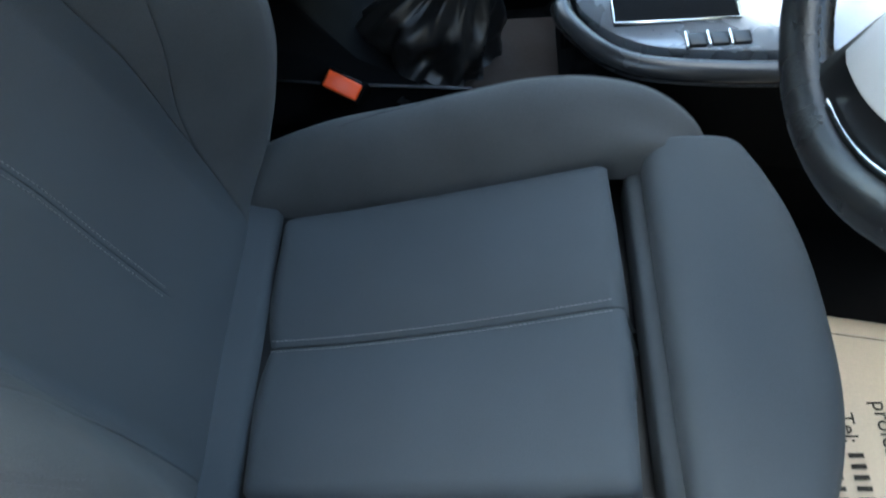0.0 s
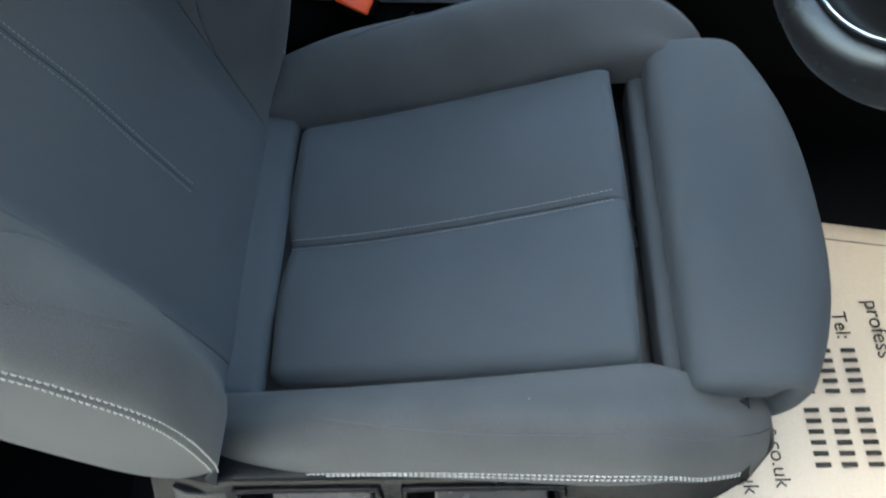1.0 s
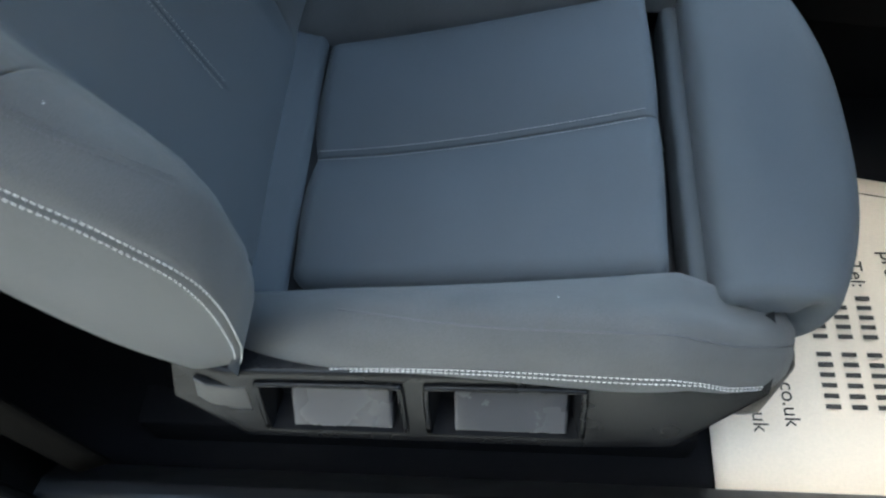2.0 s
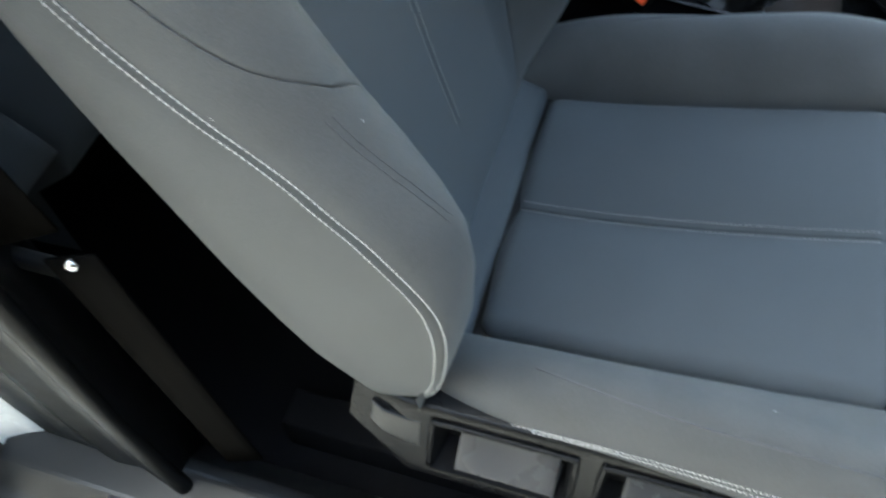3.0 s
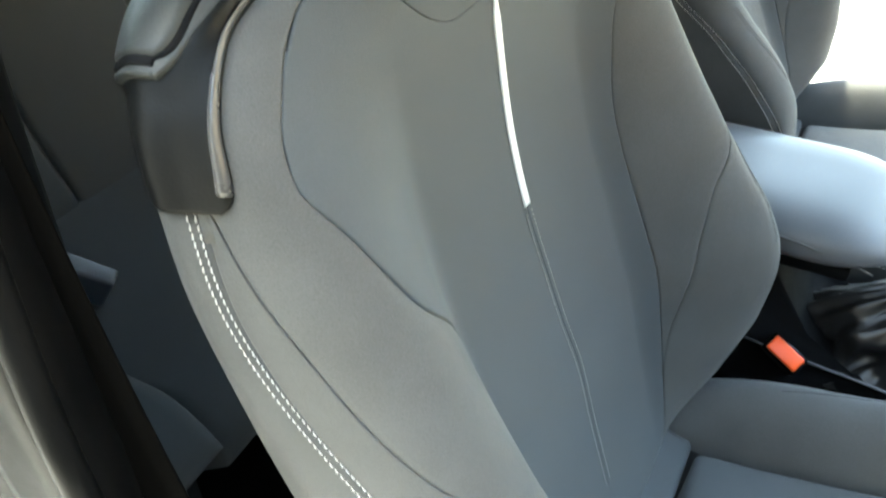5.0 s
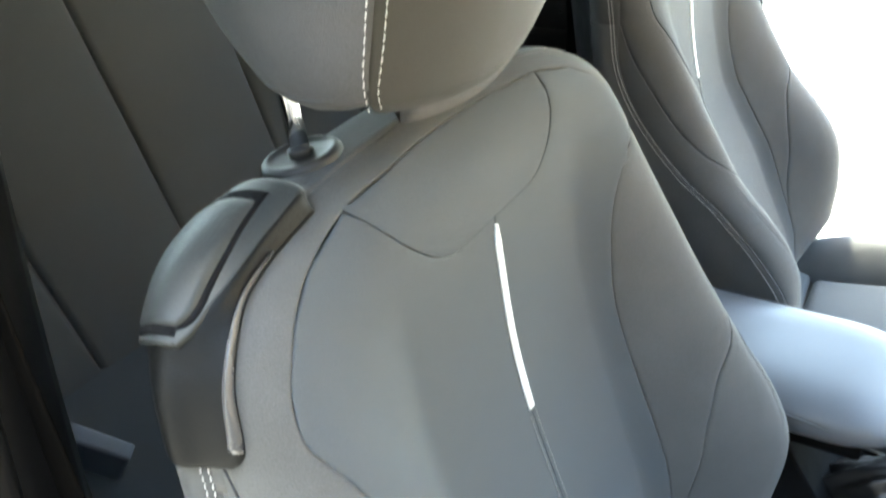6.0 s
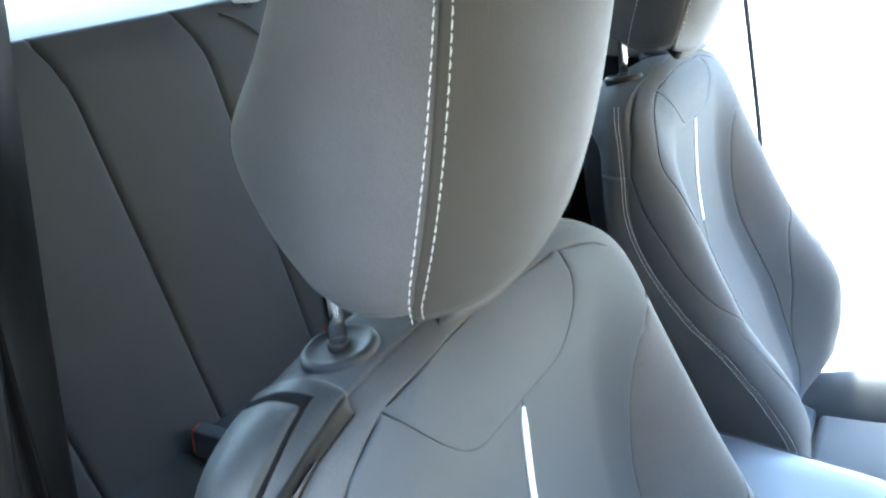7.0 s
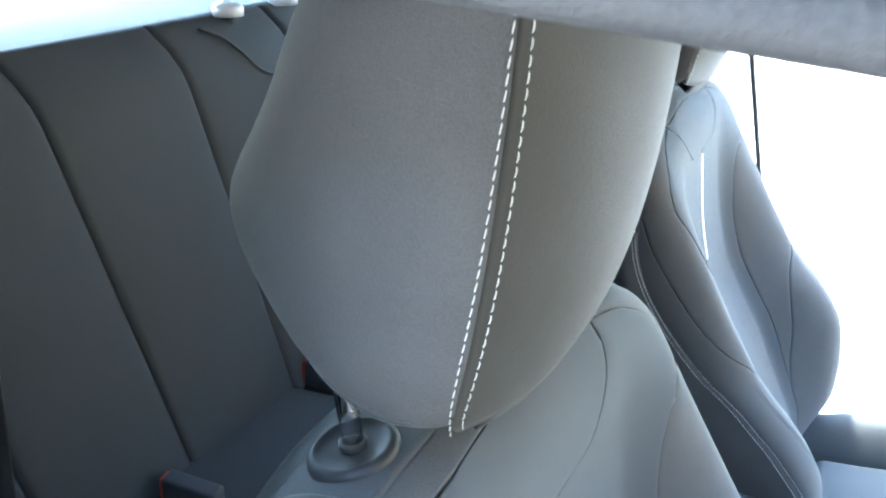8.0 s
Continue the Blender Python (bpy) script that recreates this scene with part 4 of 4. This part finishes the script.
for k in range(5):
    def rear_seat(u, v, k=k):
        y = CUTS[k] + (CUTS[k + 1] - CUTS[k]) * u
        x = -0.825 + 0.06 * (y - 0.1) * (1 - v) + 0.42 * v
        lift = (0.018, -0.012, 0.014, -0.012, 0.018)[k]
        return Vector((x, y, 0.392 + lift * min(1, 3 * v) - 0.02 * math.sin(math.pi * v) * (k % 2) - 0.06 * max(0, (v - 0.8) / 0.2) ** 2))
    under(bench, part("bench_cushion", padded(rear_seat, 14, 20, 0.022, "lrbt", 0.006, 0.20, flip=True), FABRIC))
for y in (0.568, 0.700):
    under(bench, part("headrest_post", tube([(-0.893, y, 0.95), (-0.903, y, 1.08)], 0.007, 14), CHROME))
    under(bench, part("post_guide", lathe([(0.022, -0.006), (0.023, 0.006), (0.020, 0.010), (0.012, 0.013), (0.009, 0.013)], (-0.893, y, 0.970)), ALUMINIUM, None, "pale post guide"))
yoke = [(0.502, 0.955), (0.528, 0.942), (0.549, 0.918), (0.570, 0.894), (0.600, 0.880), (0.640, 0.876)]
yoke += [(1.280 - y, z) for y, z in reversed(yoke[:-1])]
yoke = [spline([(y, z, 0) for y, z in yoke], 10 * k / 50) for k in range(51)]
under(bench, part("yoke_seam", tube([(rear_face(p.x, p.y) + 0.0045 - 0.050 * max(0, ((p.y - 0.36) / 0.612 - 0.87) / 0.13) ** 2, p.x, p.y) for p in yoke], 0.0022, 6), DARKTHREAD))
under(bench, part("seam_inlay", tube([(rear_face(0.64, z) + 0.006, 0.64, z) for z in (0.872, 0.85, 0.82, 0.79)], 0.0030, 8), STITCH, None, "white inlay in the seam"))

# ---- centre console ----
console = tagged(empty("centre_console", (0.2, 0.375, 0.2)), label="black centre console with silver-edged gear surround", category="console")
under(console, part("console_body", prism([(-0.28, 0.20), (-0.28, 0.40), (-0.20, 0.44), (0.02, 0.43), (0.07, 0.33), (0.14, 0.285), (0.22, 0.262), (0.295, 0.265), (0.312, 0.315), (0.36, 0.322), (0.62, 0.33), (0.74, 0.48), (0.74, 0.20)], 0.305, 0.445, 0.012, "y"), CONSOLE))


def arm_half(x):
    """Half width, top and underside of the armrest lid at x."""
    k = max(0.0, (x - 0.055) / 0.080)
    f = math.sqrt(max(0.0, 1 - k ** 2.2)) if k < 1 else 0.0
    return 0.062 + 0.036 * f, 0.470 + 0.032 * f, 0.452 - 0.006 * f + 0.018 * k ** 2


armrest = tagged(empty("armrest", (-0.1, 0.375, 0.44)), label="grey cloth armrest lid on the centre console", category="armrest")
bm, ring = bmesh.new(), []
for i in range(41):
    x = -0.30 + 0.433 * math.sin(i / 40 * math.pi / 2) ** 0.9
    w, top, low = arm_half(x)
    cz, hz = (top + low) / 2, (top - low) / 2
    row = []
    for k in range(40):
        t = 2 * math.pi * k / 40
        c, d = math.cos(t), math.sin(t)
        y = math.copysign(abs(c) ** 0.55, c) * w
        row.append(bm.verts.new((x, 0.375 + y, cz + math.copysign(abs(d) ** 0.62, d) * hz - 0.004 * (y / 0.098) ** 4 * (d > 0))))
    ring.append(row)
for a, b in zip(ring, ring[1:]):
    for k in range(40):
        bm.faces.new((a[k], a[(k + 1) % 40], b[(k + 1) % 40], b[k]))
bm.faces.new(ring[0])
bm.faces.new(ring[-1])
under(armrest, part("lid", bm, ARMREST))
for side in (-1, 1):
    pts = []
    for k in range(31):
        x = -0.29 + 0.405 * k / 30
        w, top, low = arm_half(x)
        pts.append((x, 0.375 + side * w * (1.002 - 0.10 * max(0, (x - 0.03) / 0.08) ** 2), top - 0.017 - 0.026 * max(0, (x + 0.02) / 0.135) ** 2))
    under(armrest, part("piping", tube(pts, 0.0012, 6), DARKTHREAD))
under(armrest, part("underside", block(-0.29, 0.095, 0.292, 0.458, 0.434, 0.451, 0.006, 3), CONSOLE))
under(armrest, part("latch", block(0.098, 0.118, 0.352, 0.398, 0.440, 0.452, 0.003, 2), SMOOTH))


# gear surround: a raised island with a dark panel coloured as its sky reflection, satin band and buttons
surround = [(0.300, 0.375), (0.306, 0.350), (0.330, 0.312), (0.357, 0.287), (0.390, 0.273), (0.445, 0.263), (0.515, 0.256), (0.70, 0.250)]
surround = surround + [(x, 0.75 - y) for x, y in reversed(surround[1:])]


def sheet(outline, z0, slope, h, shrink=1.0):
    bm = bmesh.new()
    cx = sum(x for x, y in outline) / len(outline)
    cy = sum(y for x, y in outline) / len(outline)
    pts = [(cx + (x - cx) * shrink, cy + (y - cy) * shrink) for x, y in outline]
    low = [bm.verts.new((x, y, z0 + slope * x - h)) for x, y in pts]
    top = [bm.verts.new((x, y, z0 + slope * x)) for x, y in pts]
    n = len(pts)
    bm.faces.new(low)
    bm.faces.new(top)
    for k in range(n):
        bm.faces.new((low[k], low[(k + 1) % n], top[(k + 1) % n], top[k]))
    bmesh.ops.bevel(bm, geom=bm.edges[:], offset=0.004, segments=3, affect="EDGES", profile=0.6)
    return bm


dense = [tuple(spline([(a, b, 0) for a, b in surround], k / 60 * (len(surround) - 1))[:2]) for k in range(61)]
under(console, part("gear_surround", sheet(dense, 0.322, 0.03, 0.14), CONSOLE))
under(console, part("surround_band", tube([(x, y, 0.326 + 0.03 * x) for x, y in dense], 0.0125, 14), BAND, None, "dark satin band"))
under(console, part("surround_edge", tube([(x - 0.002, y - 0.011 if y < 0.375 else y + 0.011, 0.318 + 0.03 * x) for x, y in dense], 0.0012, 8), SMOOTH, None, "thin dark line"))
under(console, part("gear_panel", sheet([(x + 0.016, 0.375 + (y - 0.375) * 0.84) for x, y in dense], 0.337, 0.03, 0.014), PANEL, None, "satin gear panel in the pale blue-grey of reflected sky"))


def ontop(x0, x1, y0, y1, h, b=0.002):
    bm = block(x0, x1, y0, y1, 0, h, b)
    for v in bm.verts:
        v.co.z += 0.337 + 0.03 * v.co.x - 0.001
    return bm


under(console, part("shifter_recess", ontop(0.352, 0.480, 0.325, 0.425, 0.004, 0.0015), CARPET))
under(console, part("recess_edge", tube([(0.352, 0.43, 0.352), (0.352, 0.325, 0.352), (0.480, 0.322, 0.356), (0.486, 0.43, 0.356)], 0.002, 8), CHROME))
for k, x in enumerate((0.424, 0.446, 0.468)):
    under(console, part("button", ontop(x, x + 0.018, 0.286, 0.304, 0.006), SMOOTH))
    under(console, part("button_edge", ontop(x - 0.0035, x - 0.0005, 0.284, 0.306, 0.007, 0.001), SILVER))

under(console, part("tray_lining", block(0.19, 0.305, 0.318, 0.432, 0.255, 0.2745, 0.004), BROWN, None, "brown lining of the console tray"))
under(console, part("console_lip", tube([(-0.02, 0.305, 0.312), (0.04, 0.303, 0.305), (0.17, 0.303, 0.292), (0.20, 0.303, 0.288)], 0.0022, 8), PADDLE))

# handbrake with leather gaiter
brake = tagged(empty("handbrake", (0.15, 0.375, 0.25)), label="handbrake lever with a creased black leather gaiter", category="handbrake")


def gaiter(u, v):
    """A slack sleeve with sharp folds, wide at the console and gathered at the lever."""
    a = 2 * math.pi * u
    q = Vector((1.5 * math.cos(a), 1.5 * math.sin(a), 1.6 * v))
    crease = 0.55 - 2.2 * abs(noise.noise(q * 1.1)) + 0.5 * noise.noise(q * 2.3 + Vector((7, 3, 1)))
    small = 0.4 - 2.0 * abs(noise.noise(q * 2.6 + Vector((2, 9, 4))))
    fold = (0.022 * crease + 0.009 * small) * math.sin(math.pi * min(1, 0.12 + 0.85 * v)) ** 0.7 * (1 - 0.4 * v)
    rx, ry = 0.092 * (1 - v) ** 0.9 + 0.020 + fold, 0.050 * (1 - v) ** 0.8 + 0.018 + fold
    sag = 0.012 * math.sin(2 * a + 1.0) * math.sin(math.pi * v)
    return Vector((0.125 + 0.075 * v + rx * math.cos(a), 0.375 + ry * math.sin(a), 0.270 + 0.145 * v ** 1.15 + sag))


bm = bmesh.new()
ring = [[bm.verts.new(gaiter(i / 120, j / 30)) for i in range(120)] for j in range(31)]
for a, b in zip(ring, ring[1:]):
    for i in range(120):
        bm.faces.new((a[i], a[(i + 1) % 120], b[(i + 1) % 120], b[i]))
under(brake, part("gaiter", bm, GAITER, None, "creased black leather gaiter"))
under(brake, part("lever", tube([(0.20, 0.375, 0.40), (0.24, 0.375, 0.425), (0.36, 0.375, 0.45)], [0.014, 0.016, 0.017], 18), LEATHER))
under(brake, part("lever_ring", tube([(0.225, 0.375, 0.415), (0.250, 0.375, 0.428)], 0.0185, 18), SILVER, None, "satin silver ring"))


# ---- belt buckles and belt ----
def buckle(name, at, turn, label, mat=CONSOLE):
    root = tagged(empty(name, at), label=label, category="belt buckle")
    q = Euler([radians(a) for a in turn]).to_matrix()

    def place(bm):
        bmesh.ops.transform(bm, matrix=Matrix.Translation(at) @ q.to_4x4(), verts=bm.verts[:])
        return bm
    under(root, part("housing", place(block(-0.0235, 0.0235, -0.0125, 0.0125, -0.075, 0.006, 0.005, 3)), mat))
    under(root, part("release_button", place(block(-0.020, 0.020, -0.0095, 0.0095, 0.002, 0.0105, 0.0025, 2)), RED, None, "red release button"))
    under(root, part("slot", place(block(-0.018, 0.018, 0.0100, 0.0118, 0.002, 0.0075, 0.0005, 1)), GLOSS))
    return root


buckle("belt_buckle", (0.062, 0.286, 0.318), (40, 20, -20), "black belt buckle with a red button beside the tunnel")
for at, turn in (((-0.70, -0.055, 0.430), (10, -55, 20)), ((-0.768, 0.226, 0.411), (4, -86, 4)), ((-0.768, 0.545, 0.411), (4, -86, -4))):
    tagged(buckle("rear_belt_buckle", at, turn, "grey rear belt buckle lying on the bench", BUCKLEGREY), group="rear buckles")

# driver's belt hanging beside the pillar
belt = tagged(empty("seat_belt", (-0.25, -0.29, 0.6)), label="dark brown-black seat belt with a bright anchor bolt", category="seat belt")


def webbing(path, width, thick=0.0013):
    """A flat strap along path of (point, sideways) pairs."""
    bm = bmesh.new()
    rows = []
    for p, d in path:
        p, d = Vector(p), Vector(d).normalized() * width / 2
        rows.append((p, d))
    ring = []
    for k, (p, d) in enumerate(rows):
        q = rows[min(k + 1, len(rows) - 1)][0] - rows[max(k - 1, 0)][0]
        no = d.cross(q).normalized() * thick
        ring.append([bm.verts.new(v) for v in (p - d - no, p - d * 0.5 - no * 1.3, p - no * 1.3, p + d * 0.5 - no * 1.3, p + d - no, p + d + no, p + d * 0.5 + no * 1.3, p + no * 1.3, p - d * 0.5 + no * 1.3, p - d + no)])
    for a, b in zip(ring, ring[1:]):
        for k in range(10):
            bm.faces.new((a[k], a[(k + 1) % 10], b[(k + 1) % 10], b[k]))
    bm.faces.new(ring[0])
    bm.faces.new(ring[-1])
    return bm


upper = [((-0.258 - 0.11 * t, -0.290 + 0.05 * t ** 2, 0.505 + 0.62 * t), (0.95, 0.35 - 0.3 * t, 0.25)) for t in [k / 16 for k in range(17)]]
lower = [((-0.225 + 0.04 * t, -0.292 - 0.004 * t, 0.500 - 0.33 * t), (0.95, 0.3, 0.1)) for t in [k / 10 for k in range(11)]]
under(belt, part("webbing", webbing(upper, 0.052), BELT))
under(belt, part("lower_webbing", webbing(lower, 0.034), BELT))
under(belt, part("belt_stop", block(-0.300, -0.235, -0.296, -0.286, 0.470, 0.486, 0.003), SMOOTH))
under(belt, part("anchor_bolt", lathe([(0.0045, 0), (0.0050, 0.0016), (0.004, 0.0036), (0.0016, 0.0044)], (-0.219, -0.297, 0.503), (0.3, -1, 0.3), 8), SILVER, None, "bright anchor bolt"))

# label on the door jamb
jamb = tagged(empty("jamb_label", (-0.4445, -0.37, 0.05)), label="black and white sticker on the door jamb", category="sticker")


def jamb_slip(y_out, y_in, z0, z1, lift):
    """A thin slip that follows the curved foot of the pillar's face."""
    bm = bmesh.new()
    rows = []
    n = max(2, int((z1 - z0) / 0.012))
    for k in range(n + 1):
        z = z0 + (z1 - z0) * k / n
        x = -0.4447 + 0.03 * (max(0, 0.35 - z) / 0.25) ** 2
        rows.append([bm.verts.new(v) for v in ((x + lift, y_out, z), (x + lift, y_in, z), (x - 0.003, y_in, z), (x - 0.003, y_out, z))])
    for a, b in zip(rows, rows[1:]):
        for k in range(4):
            bm.faces.new((a[k], a[(k + 1) % 4], b[(k + 1) % 4], b[k]))
    bm.faces.new(rows[0])
    bm.faces.new(rows[-1])
    return bm


under(jamb, part("sheet", jamb_slip(-0.420, -0.343, 0.085, 0.420, 0.0010), STICKER, None, "", False))
for z0, z1, bars in ((0.090, 0.118, 2), (0.130, 0.180, 3), (0.195, 0.290, 5), (0.305, 0.400, 5)):
    under(jamb, part("print_block", jamb_slip(-0.414, -0.347, z0, z1, 0.0018), INK, None, "", False))
    for k in range(bars):
        zb = z0 + 0.007 + (z1 - z0 - 0.010) * k / bars
        under(jamb, part("print_bar", jamb_slip(-0.404 + 0.004 * (k % 2), -0.352 - 0.004 * (k % 3), zb, zb + 0.0055, 0.0026), STICKER, None, "", False))

# paper foot mat with print
mat_thing = tagged(empty("paper_floor_mat", (0.6, -0.08, 0.02)), label="cream paper floor mat printed in black", category="floor mat")


def paper(u, v):
    x, y = 0.425 + 0.55 * u, -0.30 + 0.455 * v
    y = y - 0.18 * (x - 0.62) * max(0, v)
    return Vector((x, y, 0.0195 + 0.0025 * math.sin(7 * u + 3 * v) * math.sin(5 * v) + 0.05 * max(0, u - 0.85) ** 1.3))


under(mat_thing, part("sheet", padded(paper, 30, 24, 0.001, "", 0, 0.002, flip=False), PAPER))
under(mat_thing, part("crease", tube([paper(k / 20, 0.945) + Vector((0, 0, 0.0005)) for k in range(21)], 0.0006, 5), INK))


def words(text, x, y, size):
    cu = bpy.data.curves.new("print", "FONT")
    cu.body, cu.size, cu.extrude = text, size, 0.0002
    cu.materials.append(INK)
    ob = new("print", cu)
    ob.matrix_world = pose(x, y, 0.0232, 0, 0, -90)
    dep = bpy.context.evaluated_depsgraph_get()
    me = bpy.data.meshes.new_from_object(ob.evaluated_get(dep))
    bpy.data.objects.remove(ob)
    out = new("printed_line", me)
    out.matrix_world = pose(x, y, 0.0232, 0, 0, -90)
    out.parent = mat_thing
    out.matrix_parent_inverse = Matrix.Translation(-Vector(mat_thing.location))
    return out


words("profess", 0.650, 0.040, 0.026)
words("Tel:", 0.609, 0.026, 0.024)
words("s.co.uk", 0.507, -0.118, 0.024)
words("s.co.uk", 0.472, -0.125, 0.024)
random.seed(4)
for x, y, groups in ((0.609, -0.022, (5, 6)), (0.581, -0.022, (5, 6)), (0.553, -0.022, (5, 6))):
    for n in groups:
        for k in range(n):
            under(mat_thing, part("print_bar", block(x, x + 0.0165, y - 0.0058, y - 0.0004, 0.0232, 0.0235, 0), INK, None, "", False))
            y -= 0.0125
        y -= 0.010

# steering wheel
wheel = tagged(empty("steering_wheel", (0.498, 0.0, 0.713)), label="black leather steering wheel with silver spoke trim", category="steering wheel")
WM = Matrix.Translation((0.498, 0.0, 0.713)) @ Matrix.Rotation(radians(25), 4, "Y")


def on_wheel(a, r, d=0.0):
    return WM @ Vector((d, r * math.sin(a), -r * math.cos(a)))


rim_pts = [on_wheel(2 * math.pi * k / 72, 0.172) for k in range(72)]
under(wheel, part("rim", tube(rim_pts, 0.0165, 18, True), LEATHERGLOSS))
under(wheel, part("rim_stitching", stitches(lambda t: (on_wheel(2 * math.pi * t, 0.158, -0.004), (on_wheel(2 * math.pi * t, 0.12) - on_wheel(2 * math.pi * t, 0.158)).normalized()), 0.008, 0.006, 0.0007, 0.002), DARKTHREAD))
under(wheel, part("hub", lathe([(0.074, -0.012), (0.078, 0.0), (0.070, 0.014), (0.045, 0.022), (0.0, 0.024)], WM @ Vector((0.0, 0, 0)), WM.to_3x3() @ Vector((-1, 0, 0)), 36), SMOOTH))


def sector(a0, a1, r0, r1, d, thick, edge=0.003):
    """A curved plate on the wheel between two angles and two radii, with rounded edges."""
    bm = bmesh.new()
    n, rows = 16, []
    prof = [(0, 0), (0, -thick + edge), (edge, -thick), ((r1 - r0) / 2, -thick - 0.002), (r1 - r0 - edge, -thick), (r1 - r0, -thick + edge), (r1 - r0, 0)]
    for k in range(n + 1):
        a = a0 + (a1 - a0) * k / n
        e = 0.6 * edge if k in (0, n) else 0
        rows.append([bm.verts.new(on_wheel(a, r0 + q, d + h + e)) for q, h in prof])
    for p, q in zip(rows, rows[1:]):
        for k in range(7):
            bm.faces.new((p[k], p[(k + 1) % 7], q[(k + 1) % 7], q[k]))
    bm.faces.new(rows[0])
    bm.faces.new(rows[-1])
    return bm


for a0, a1 in ((-48, 10), (-112, -68), (68, 112)):
    a0, a1 = radians(a0), radians(a1)
    under(wheel, part("spoke", sector(a0, a1, 0.06, 0.160, 0.006, 0.012), SMOOTH))
    under(wheel, part("spoke_trim", sector(a0 + 0.06, a1 - 0.10, 0.060, 0.131, -0.006, 0.010), ALUMINIUM, None, "satin silver spoke trim"))
    under(wheel, part("spoke_line", tube([on_wheel(a0 + (a1 - a0 - 0.2) * k / 24, 0.1535, -0.008) for k in range(25)], 0.0014, 8), CHROME, None, "thin bright line"))
under(wheel, part("column", tube([(0.51, 0, 0.70), (0.80, 0, 0.56)], 0.05, 20), SMOOTH))
